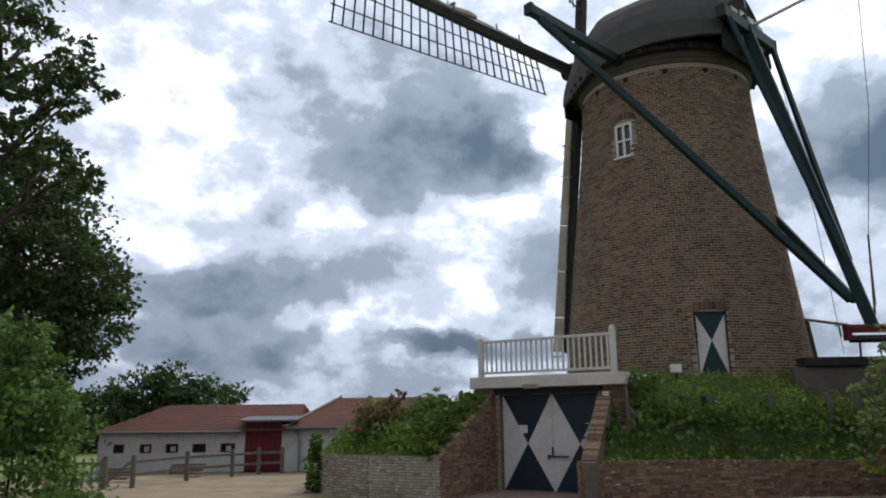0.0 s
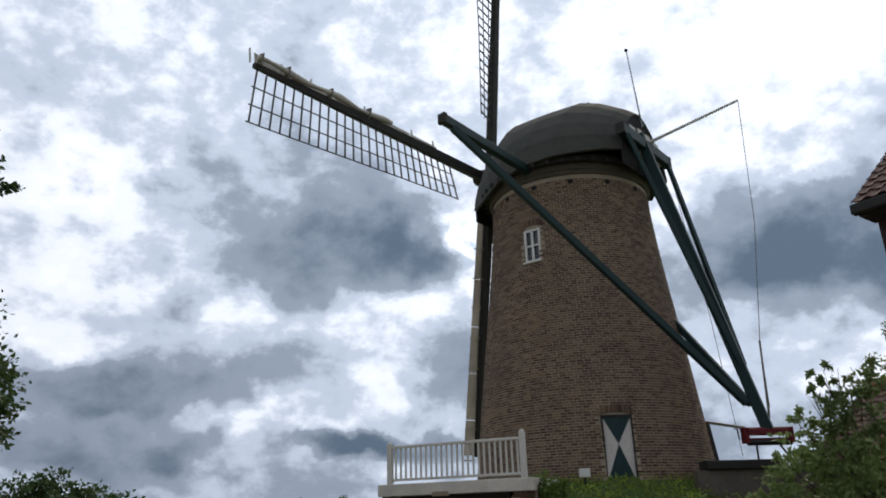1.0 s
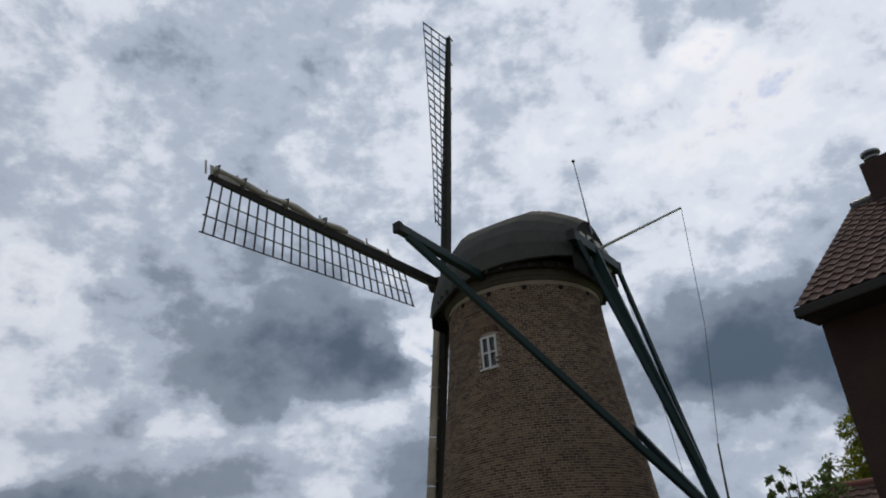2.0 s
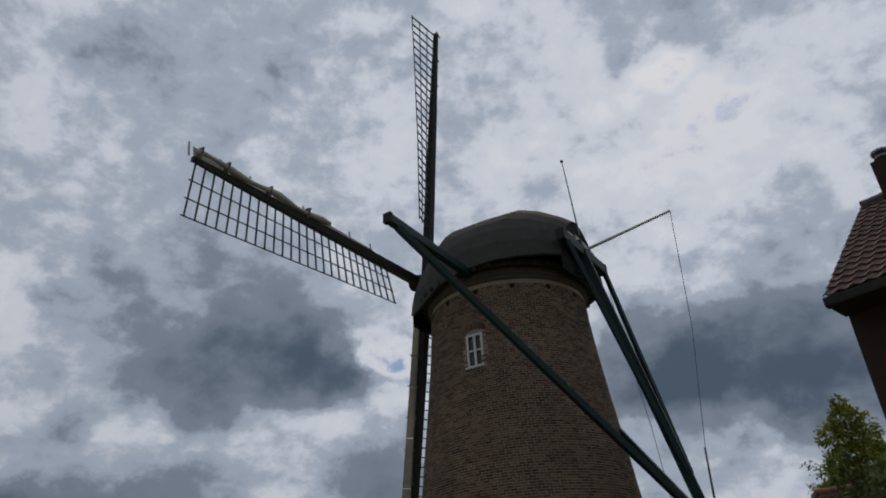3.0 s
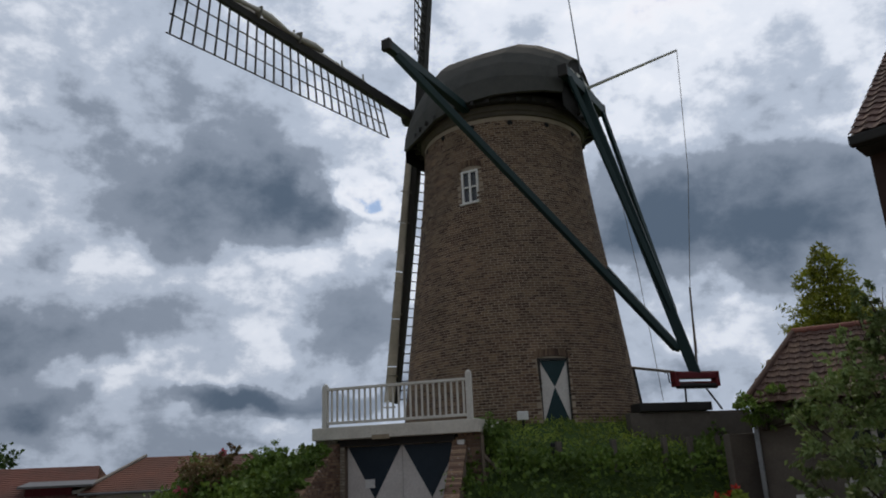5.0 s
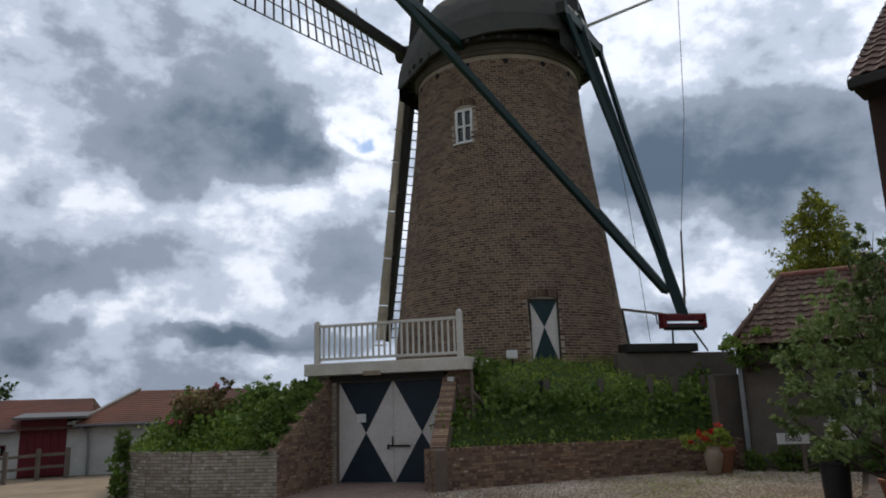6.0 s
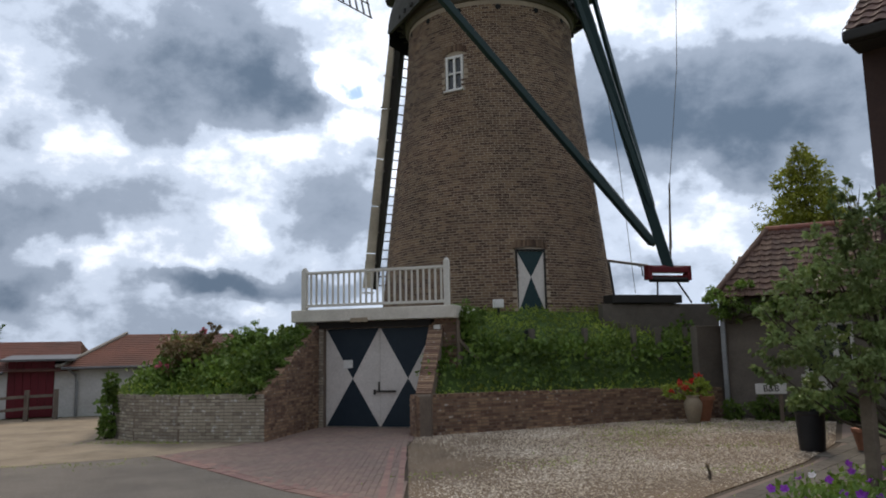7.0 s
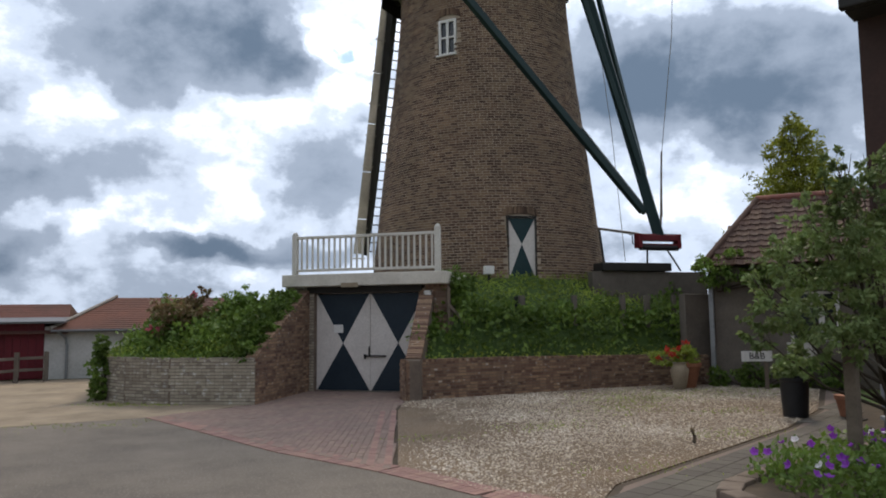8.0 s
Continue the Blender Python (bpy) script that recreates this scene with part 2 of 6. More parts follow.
M_CONCRETE = material("concrete", (0.66, 0.62, 0.54), (0.52, 0.48, 0.41), 1.4, 0.9, 0.3, 20, c3=(0.3, 0.26, 0.2), spots=-0.04)
M_GREYWALL = material("weathered_render", (0.17, 0.145, 0.12), (0.11, 0.095, 0.08), 1.3, 0.95, 0.4, 18)
M_RED = material("winch_red", (0.16, 0.018, 0.022), (0.11, 0.014, 0.018), 2.0, 0.5, 0.15, 20)
M_BARNRED = material("barn_door_red", (0.115, 0.008, 0.016), (0.085, 0.008, 0.013), 1.0, 0.6, 0.1, 12)
M_LIME = material("limewash", (0.50, 0.50, 0.49), (0.40, 0.39, 0.37), 0.8, 0.9, 0.2, 12)
M_ROOFRED = material("barn_tile", (0.20, 0.085, 0.058), (0.115, 0.062, 0.048), 0.6, 0.85, 0.4, 9, vary=0.3)
M_TILE = material("house_tile", (0.085, 0.038, 0.032), (0.052, 0.027, 0.024), 1.2, 0.85, 0.3, 25, vary=0.35)
M_TILE_C = material("cottage_tile", (0.10, 0.052, 0.036), (0.062, 0.036, 0.028), 1.2, 0.8, 0.3, 25, vary=0.35)
M_RIDGE = material("ridge_tile", (0.26, 0.10, 0.075), (0.19, 0.085, 0.065), 2.0, 0.8, 0.3, 25, vary=0.2)
M_ZINC = material("zinc", (0.30, 0.31, 0.32), (0.22, 0.23, 0.24), 2.0, 0.45, 0.1, 20, metal=0.6)
M_GUTTER = material("gutter_grey", (0.13, 0.13, 0.135), (0.095, 0.095, 0.10), 2.0, 0.5, 0.1, 20)
M_IRON = material("iron", (0.02, 0.02, 0.02), (0.035, 0.03, 0.028), 4.0, 0.55, 0.2, 40, metal=0.4)
M_POST = material("grey_wood", (0.18, 0.14, 0.105), (0.115, 0.09, 0.068), 5.0, 0.85, 0.4, 30)
M_FENCE = material("fence_wood", (0.16, 0.135, 0.11), (0.11, 0.09, 0.075), 4.0, 0.85, 0.4, 30)
M_TERRA = material("terracotta", (0.36, 0.155, 0.085), (0.25, 0.11, 0.065), 4.0, 0.85, 0.2, 30)
M_BEIGE = material("stone_vase", (0.33, 0.27, 0.19), (0.24, 0.19, 0.13), 4.0, 0.85, 0.3, 30)
M_BLACK = material("black_plastic", (0.012, 0.013, 0.014), (0.018, 0.018, 0.02), 3.0, 0.45, 0.1, 30)
M_GREYPL = material("grey_plastic", (0.20, 0.20, 0.215), (0.15, 0.15, 0.16), 3.0, 0.6, 0.1, 30)
M_BARK = material("bark", (0.085, 0.065, 0.048), (0.05, 0.04, 0.03), 3.0, 0.95, 0.8, 18, bump_dist=0.03)
M_SOIL = material("soil", (0.085, 0.062, 0.042), (0.055, 0.042, 0.03), 3.0, 0.95, 0.6, 30)
M_TURF = material("turf", (0.07, 0.115, 0.026), (0.045, 0.075, 0.02), 1.2, 0.95, 0.8, 22, bump_dist=0.05)
M_MEADOW = material("meadow", (0.17, 0.21, 0.075), (0.12, 0.165, 0.05), 0.12, 0.95, 0.3, 3)
M_SAND = material("sandy_gravel", (0.32, 0.255, 0.18), (0.185, 0.145, 0.10), 0.9, 0.95, 0.6, 28, c3=(0.17, 0.145, 0.11), spots=-0.03, bump_dist=0.02)
M_ASPHALT = material("asphalt", (0.185, 0.156, 0.126), (0.115, 0.097, 0.078), 0.8, 0.9, 0.6, 38, c3=(0.24, 0.21, 0.175), spots=0.05)
M_CLINKER = material("clinker", (0.245, 0.168, 0.138), (0.195, 0.145, 0.120), 1.0, 0.9, 0.3, 25, vary=0.09, island=True)
M_BORDER = material("clinker_border", (0.30, 0.175, 0.145), (0.24, 0.15, 0.125), 1.0, 0.9, 0.3, 25, vary=0.15)
M_JOINT = material("paving_joint", (0.19, 0.14, 0.115), (0.155, 0.12, 0.10), 2.0, 0.95, 0.3, 30)
M_GRAVEL = material("gravel_bed", (0.20, 0.140, 0.088), (0.105, 0.072, 0.045), 0.6, 0.95, 0.8, 35, c3=(0.46, 0.40, 0.32), spots=0.05, bump_dist=0.02)
M_PEBBLE = material("pebble", (0.62, 0.54, 0.44), (0.36, 0.28, 0.20), 0.6, 0.85, 0.2, 30, vary=0.45, island=True)
M_SLAB = material("path_slab", (0.115, 0.10, 0.082), (0.078, 0.068, 0.056), 0.9, 0.9, 0.4, 28, vary=0.15)
M_CURB = material("bed_edge_stone", (0.20, 0.155, 0.12), (0.12, 0.09, 0.07), 3.0, 0.9, 0.5, 25)
M_SIGN = material("sign_white", (0.72, 0.71, 0.68), (0.62, 0.61, 0.58), 2.0, 0.5, 0.05, 20)
M_INK = material("sign_ink", (0.02, 0.02, 0.022), (0.03, 0.03, 0.03), 3.0, 0.6, 0.05, 20)
M_ROPE = material("rope", (0.22, 0.20, 0.17), (0.16, 0.145, 0.12), 5.0, 0.9, 0.2, 30)
M_DARKROOM = material("dark_interior", (0.012, 0.012, 0.013), (0.018, 0.018, 0.018), 2.0, 0.9, 0.1, 20)
M_RENDERBRICK = material("house_brick", (0.066, 0.038, 0.031), (0.046, 0.029, 0.025), 1.0, 0.9, 0.5, 18)
L_OAK = leaf_material("leaf_tree", (0.042, 0.075, 0.022), (0.07, 0.11, 0.032))
L_DARK = leaf_material("leaf_far", (0.042, 0.078, 0.024), (0.065, 0.105, 0.03))
L_BRIGHT = leaf_material("leaf_shrub", (0.085, 0.16, 0.035), (0.12, 0.20, 0.045))
L_IVY = leaf_material("leaf_ivy", (0.085, 0.145, 0.026), (0.16, 0.24, 0.046))
L_GRASS = leaf_material("grass_blade", (0.20, 0.28, 0.036), (0.31, 0.37, 0.065))
L_FRUIT = leaf_material("leaf_fruit_tree", (0.125, 0.185, 0.055), (0.21, 0.265, 0.095))
L_CONIFER = leaf_material("needle_gold", (0.15, 0.182, 0.02), (0.29, 0.292, 0.035))
L_ROSE = leaf_material("leaf_rose", (0.15, 0.14, 0.055), (0.20, 0.12, 0.07))
L_PURPLE = leaf_material("petal_purple", (0.19, 0.028, 0.33), (0.26, 0.05, 0.42), 0.2)
L_REDFL = leaf_material("petal_red", (0.50, 0.03, 0.02), (0.6, 0.06, 0.04), 0.2)
L_WHITEFL = leaf_material("petal_white", (0.75, 0.72, 0.74), (0.8, 0.76, 0.8), 0.1)
L_PINK = leaf_material("petal_pink", (0.45, 0.09, 0.12), (0.55, 0.16, 0.18), 0.2)

GLASS = bpy.data.materials.new("pane_glass")
GLASS.use_nodes = True
gb = GLASS.node_tree.nodes["Principled BSDF"]
gb.inputs["Base Color"].default_value, gb.inputs["Roughness"].default_value = (0.02, 0.025, 0.03, 1), 0.08
gb.inputs["Specular IOR Level"].default_value = 0.6


# ---- building helpers ----
def thing(name, label, category, at=(0, 0, 0), group="", kind=""):
    ob = new(name)
    ob.location = at
    return tagged(ob, label, category, group, kind)


def part(name, bm, mat, parent=None, label="", smooth=False, kind=""):
    me = bpy.data.meshes.new(name)
    if smooth:
        for f in bm.faces:
            f.smooth = True
    bm.to_mesh(me)
    bm.free()
    me.materials.append(mat)
    ob = new(name, me)
    if parent is not None:
        ob.parent = parent
        ob.matrix_parent_inverse = Matrix.Translation(-parent.matrix_basis.translation) if parent.parent is None else Matrix()
    return tagged(ob, label, kind=kind)


def raw(name, verts, faces, mat, parent=None, label="", kind=""):
    me = bpy.data.meshes.new(name)
    me.from_pydata(verts, [], faces)
    me.materials.append(mat)
    ob = new(name, me)
    if parent is not None:
        ob.parent = parent
        ob.matrix_parent_inverse = Matrix.Translation(-parent.matrix_basis.translation) if parent.parent is None else Matrix()
    return tagged(ob, label, kind=kind)


def axes(x, z=None):
    """A rotation whose local x runs along x and whose z is as near as can be to z."""
    x = Vector(x).normalized()
    z = Vector(z or (0, 0, 1))
    y = z.cross(x)
    if y.length < 1e-4:
        y = Vector((0, 1, 0))
    y.normalize()
    z = x.cross(y)
    return Matrix((x, y, z)).transposed().to_4x4()


def box(bm, centre, size, turn=None, bevel=0.0):
    m = Matrix.Translation(centre) @ (turn or Matrix()) @ Matrix.Diagonal((*size, 1))
    vs = bmesh.ops.create_cube(bm, size=1.0, matrix=m)["verts"]
    if bevel:
        es = {e for v in vs for e in v.link_edges}
        bmesh.ops.bevel(bm, geom=list(es), offset=bevel, segments=2, affect="EDGES", profile=0.6)
    return bm


def beam(bm, p, q, w, h, bevel=0.01, up=None):
    p, q = Vector(p), Vector(q)
    return box(bm, (p + q) / 2, ((q - p).length, w, h), axes(q - p, up), bevel)


def tube(bm, pts, radii, sides=10):
    rings = []
    for i, p in enumerate(pts):
        p = Vector(p)
        d = (Vector(pts[min(i + 1, len(pts) - 1)]) - Vector(pts[max(i - 1, 0)]))
        m = axes(d, (0, 0, 1) if abs(d.normalized().z) < 0.95 else (1, 0, 0))
        r = radii[i] if hasattr(radii, "__len__") else radii
        rings.append([bm.verts.new(p + m.to_3x3() @ Vector((0, r * math.cos(a), r * math.sin(a)))) for a in np.linspace(0, 2 * math.pi, sides, endpoint=False)])
    for a, b in zip(rings, rings[1:]):
        for k in range(sides):
            bm.faces.new((a[k], a[(k + 1) % sides], b[(k + 1) % sides], b[k]))
    bm.faces.new(rings[0][::-1]), bm.faces.new(rings[-1])
    return bm


def lathe(bm, centre, profile, sides=24):
    rings = []
    for r, z in profile:
        rings.append([bm.verts.new((centre[0] + r * math.cos(a), centre[1] + r * math.sin(a), centre[2] + z)) for a in np.linspace(0, 2 * math.pi, sides, endpoint=False)])
    for a, b in zip(rings, rings[1:]):
        for k in range(sides):
            bm.faces.new((a[k], a[(k + 1) % sides], b[(k + 1) % sides], b[k]))
    bm.faces.new(rings[0][::-1]), bm.faces.new(rings[-1])
    return bm


def poly(name, pts, z, mat, label, category, thick=0.05, kind="structure"):
    """A flat sheet with thickness, of the setting, from its outline."""
    bm = bmesh.new()
    top = [bm.verts.new((x, y, z)) for x, y in pts]
    f = bm.faces.new(top)
    if f.normal.z < 0 or f.calc_area() and sum((pts[i][0] * pts[(i + 1) % len(pts)][1] - pts[(i + 1) % len(pts)][0] * pts[i][1]) for i in range(len(pts))) < 0:
        f.normal_flip()
    ex = bmesh.ops.extrude_face_region(bm, geom=[f])
    for v in ex["geom"]:
        if isinstance(v, bmesh.types.BMVert):
            v.co.z -= thick
    bmesh.ops.recalc_face_normals(bm, faces=bm.faces)
    ob = part(name, bm, mat)
    return tagged(ob, label, category, kind=kind)


def inside(x, y, pts):
    odd = False
    for (x1, y1), (x2, y2) in zip(pts, pts[1:] + pts[:1]):
        if (y1 > y) != (y2 > y) and x < (x2 - x1) * (y - y1) / (y2 - y1) + x1:
            odd = not odd
    return odd


def leaves(points, normals, size, rng, aspect=0.6, droop=0.35, fold=0.25):
    """Small folded leaves at the given places: verts and faces of one joined mesh."""
    n = len(points)
    p = np.asarray(points)
    d = rng.normal(size=(n, 3))
    d = d / np.linalg.norm(d, axis=1, keepdims=True)
    d = d * 0.9 + np.asarray(normals) * 0.7
    d[:, 2] -= droop
    d /= np.linalg.norm(d, axis=1, keepdims=True)
    s = rng.normal(size=(n, 3))
    s -= d * np.sum(s * d, axis=1, keepdims=True)
    s /= np.linalg.norm(s, axis=1, keepdims=True) + 1e-9
    up = np.cross(d, s)
    L = size * rng.uniform(0.65, 1.35, (n, 1))
    W = L * aspect * 0.5
    a, b = p, p + d * L
    mid = p + d * L * 0.45
    c = mid + s * W + up * W * fold
    e = mid - s * W + up * W * fold
    v = np.stack([a, c, b, e], axis=1).reshape(-1, 3)
    base = np.arange(n) * 4
    f = np.stack([np.stack([base, base + 1, base + 2], 1), np.stack([base, base + 2, base + 3], 1)], 1).reshape(-1, 3)
    return v.tolist(), f.tolist()


def crown_points(blobs, count, rng, shell=0.55):
    """Places in clumps on uneven ellipsoids: (centre, radii) each."""
    vol = np.array([r[0] * r[1] * r[2] for _, r in blobs]) ** (2 / 3)
    pts, nor = [], []
    for (c, r), w in zip(blobs, vol / vol.sum()):
        k = max(1, int(count * w / 26))
        d = rng.normal(size=(k, 3))
        d /= np.linalg.norm(d, axis=1, keepdims=True)
        rad = shell + (1 - shell) * rng.random((k, 1)) ** 0.6
        rad *= 1 + 0.16 * rng.normal(size=(k, 1))
        cen = np.array(c) + d * rad * np.array(r)
        spread = 0.13 * min(r)
        q = cen[:, None, :] + rng.normal(size=(k, 26, 3)) * spread * np.array([1, 1, 0.6])
        pts.append(q.reshape(-1, 3))
        nor.append(np.repeat(d, 26, axis=0))
    return np.concatenate(pts), np.concatenate(nor)


def tree(name, label, base, height, trunk_r, blobs, count, leaf, mat, seed, category="tree", limbs=7, aspect=0.6):
    rng = np.random.default_rng(seed)
    t = thing(name, label, category, base)
    bx, by, bz = base
    bm = bmesh.new()
    top = (bx + 0.02 * height, by, bz + height * 0.8)
    tube(bm, [(bx, by, bz - 0.1), (bx + 0.05, by, bz + height * 0.3), top], [trunk_r * 1.25, trunk_r, trunk_r * 0.35], 12)
    for i in range(min(limbs, len(blobs))):
        c, r = blobs[i]
        s = Vector((bx + 0.04, by, bz + height * (0.25 + 0.4 * rng.random())))
        e = Vector(c)
        m = (s + e) / 2 + Vector((0, 0, -0.05 * height))
        tube(bm, [s, m, e], [trunk_r * 0.5, trunk_r * 0.3, trunk_r * 0.08], 7)
        for k in range(4):
            d = Vector(rng.normal(size=3)).normalized()
            f = e + Vector((d.x * r[0], d.y * r[1], d.z * r[2])) * 0.8
            tube(bm, [m.lerp(e, 0.6 + 0.1 * k), f], [trunk_r * 0.14, trunk_r * 0.03], 5)
    part("trunk", bm, M_BARK, t, smooth=True)
    p, nn = crown_points(blobs, count, rng)
    v, f = leaves(p, nn, leaf, rng, aspect)
    raw("crown", v, f, mat, t, kind="stuff")
    return t


# ---- ground ----
def strip(p, q, n):
    return [(p[0] + (q[0] - p[0]) * i / n, p[1] + (q[1] - p[1]) * i / n) for i in range(n + 1)]


ASPH = [(-60, -30), (30, -30), (30, 2.5), (9.0, 4.0), (5.2, 7.0), (3.3, 9.45), (2.6, 10.6), (1.85, 12.25), (0.70, 14.15), (-0.45, 16.7), (-1.50, 19.0), (-4.0, 18.5), (-8.0, 18.6), (-60, 20.5)]
SAND = [(-60, 20.5), (-8.0, 18.6), (-4.0, 18.5), (-1.50, 19.0), (0.5, 20.6), (-2.9, 24.0), (-2.6, 30.9), (-14.5, 30.9), (-14.5, 25.2), (-60, 25.2)]
CLINK = [(-1.42, 19.05), (-0.33, 16.75), (0.85, 14.2), (2.0, 12.3), (3.42, 18.3), (4.02, 19.95), (4.85, 21.75), (2.20, 23.35), (0.62, 20.5)]
GRAV = [(2.06, 12.25), (2.75, 10.75), (3.45, 9.65), (4.25, 10.6), (6.25, 11.75), (9.2, 13.45), (11.5, 15.2), (14.8, 18.6), (13.2, 20.6), (11.4, 21.0), (9.4, 20.85), (6.8, 20.4), (4.05, 19.95), (3.47, 18.3)]
PATHW = [(3.5, 9.55), (5.3, 7.1), (9.1, 4.1), (12.0, 9.0), (9.0, 11.6), (12.6, 15.3), (14.9, 18.5), (11.55, 15.1), (9.25, 13.35), (6.3, 11.65), (4.3, 10.5)]
bm = bmesh.new()
bmesh.ops.create_grid(bm, x_segments=40, y_segments=40, size=1500)
ground = part("ground", bm, M_MEADOW)
ground.location.z = -0.02
tagged(ground, "pale green mown meadow reaching to the horizon", "ground", kind="structure")
poly("ground_verge", [(-3.4, 17.5), (2.2, 9.5), (5.0, 6.8), (12.5, 8.5), (13.5, 16.0), (15.5, 18.5), (13.6, 21.6), (5.0, 22.5), (-3.2, 24.0)], -0.012, M_SOIL, "bare brown earth along the edges of the paving", "ground")
poly("road", ASPH, 0.0, M_ASPHALT, "grey-brown worn asphalt yard with fine stones", "road")
yard = poly("ground_yard", SAND, 0.004, M_SAND, "sandy tan gravel yard before the barn", "ground")
apron = poly("pavement_apron", CLINK, 0.002, M_JOINT, "dull pink clinker apron before the cellar doors", "pavement")
gravel = poly("ground_gravel", GRAV, 0.003, M_GRAVEL, "pale pebble gravel bed with patches of earth and grass", "ground")
path_base = poly("pavement_path", PATHW, -0.004, M_JOINT, "dark grey concrete slab path beside the gravel", "pavement")

# ---- the mill ----
CX, CY = 9.13, 28.04
AX = Vector((-0.695, 0.719, 0.0))      # towards the sails
SX = Vector((0.719, 0.695, 0.0))       # across the cap


def mill(s, u, z):
    return Vector((CX, CY, 0)) + AX * s + SX * u + Vector((0, 0, z))


PROFILE = [(2.6, 4.24), (3.85, 4.11), (6.0, 3.88), (8.0, 3.65), (10.0, 3.40), (11.7, 3.21), (13.0, 3.10), (14.3, 3.05)]


def rad(z):
    return float(np.interp(z, [p[0] for p in PROFILE], [p[1] for p in PROFILE]))


def on_tower(deg, z, out=0.0):
    r = rad(z) + out
    return Vector((CX + r * math.sin(radians(deg)), CY - r * math.cos(radians(deg)), z))


tower = thing("windmill", "round brick tower mill with dark cap on grassy mound", "windmill", (CX, CY, 2.6))
OPEN = [(-11.2, 2.2, 3.0, 5.06), (-48.4, -36.2, 10.68, 11.95)]
ths = sorted(set(list(np.arange(-180, 180, 4.0)) + [v for o in OPEN for v in o[:2]]))
zs = sorted(set([p[0] for p in PROFILE] + list(np.arange(3.0, 14, 0.5)) + [v for o in OPEN for v in o[2:]]))
bm = bmesh.new()
grid = {(i, j): bm.verts.new(on_tower(t, z)) for i, t in enumerate(ths) for j, z in enumerate(zs)}
for i in range(len(ths)):
    k = (i + 1) % len(ths)
    tm = (ths[i] + (ths[k] if k else ths[i] + 4)) / 2
    for j in range(len(zs) - 1):
        zm = (zs[j] + zs[j + 1]) / 2
        if any(o[0] < tm < o[1] and o[2] < zm < o[3] for o in OPEN):
            continue
        bm.faces.new((grid[i, j], grid[k, j], grid[k, j + 1], grid[i, j + 1]))
for t0, t1, z0, z1 in OPEN:
    o = [on_tower(t, z) for t, z in ((t0, z0), (t1, z0), (t1, z1), (t0, z1))]
    n = [on_tower(t, z, -0.45) for t, z in ((t0, z0), (t1, z0), (t1, z1), (t0, z1))]
    for k in range(4):
        bm.faces.new([bm.verts.new(v) for v in (o[k], o[(k + 1) % 4], n[(k + 1) % 4], n[k])])
    bm.faces.new([bm.verts.new(v) for v in n])
shell = part("tower_wall", bm, M_MORTAR, tower, "weathered brick tower wall with pale joints", smooth=False)
# corbel ring under the cap
bm = bmesh.new()
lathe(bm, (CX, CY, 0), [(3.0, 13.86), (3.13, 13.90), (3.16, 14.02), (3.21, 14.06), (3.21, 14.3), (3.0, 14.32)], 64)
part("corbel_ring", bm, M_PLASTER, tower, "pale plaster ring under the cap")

# arches over the openings
for t0, t1, zb, rise, n in ((-12.8, 3.8, 5.09, 0.10, 19), (-50.4, -34.2, 11.99, 0.13, 13)):
    bm = bmesh.new()
    for k in range(n):
        f = (k + 0.5) / n
        t = t0 + (t1 - t0) * f
        z = zb + rise * (1 - (2 * f - 1) ** 2)
        c = on_tower(t, z + 0.12, 0.012)
        out = Vector((math.sin(radians(t)), -math.cos(radians(t)), 0.1))
        side = Vector((math.cos(radians(t)), math.sin(radians(t)), 0))
        m = axes(side, (0, 0, 1)) @ Matrix.Rotation(radians((f - 0.5) * -22), 4, "Y")
        box(bm, c, (0.054, 0.06, 0.235), m)
    part("brick_arch", bm, M_BRICK, tower, "segmental arch of upright bricks")


def hourglass(bm_w, bm_c, o, ex, w, h, nrm, apex):
    """Door face in its plane: pale ground and two dark triangles meeting at the apex height."""
    ex, nrm = Vector(ex), Vector(nrm)
    box(bm_w, o + ex * (w / 2) + Vector((0, 0, h / 2)), (w, 0.05, h), axes(ex))
    for z0, z1 in ((h - 0.01, apex), (0.01, apex)):
        a, b, c = (o + ex * 0.02 + Vector((0, 0, z0)), o + ex * (w - 0.02) + Vector((0, 0, z0)), o + ex * (w / 2) + Vector((0, 0, z1)))
        base = [p + nrm * 0.027 for p in (a, b, c)]
        top = [p + nrm * 0.034 for p in (a, b, c)]
        vb, vt = [bm_c.verts.new(p) for p in base], [bm_c.verts.new(p) for p in top]
        bm_c.faces.new(vt)
        for k in range(3):
            bm_c.faces.new((vb[k], vb[(k + 1) % 3], vt[(k + 1) % 3], vt[k]))
    bmesh.ops.recalc_face_normals(bm_c, faces=bm_c.faces)


# upper mill door
pl, pr = on_tower(-10.9, 3.1, -0.06), on_tower(1.9, 3.1, -0.06)
ex = (pr - pl).normalized()
nr = Vector((ex.y, -ex.x, 0))
bw, bc = bmesh.new(), bmesh.new()
hourglass(bw, bc, pl - nr * 0.12, ex, (pr - pl).length, 1.95, nr, 1.12)
mdoor = part("mill_door", bw, M_DOORWHITE, tower, "white plank door with teal hourglass")
part("door_paint", bc, M_TEAL, mdoor, "dark teal triangles")
bm = bmesh.new()
for p in (pl, pr):
    box(bm, p - nr * 0.1 + Vector((0, 0, 0.98)), (0.05, 0.12, 1.97), axes(ex))
box(bm, (pl + pr) / 2 - nr * 0.1 + Vector((0, 0, 1.98)), ((pr - pl).length + 0.05, 0.12, 0.05), axes(ex))
part("door_frame", bm, M_DARKWOOD, tower, "dark narrow door frame")

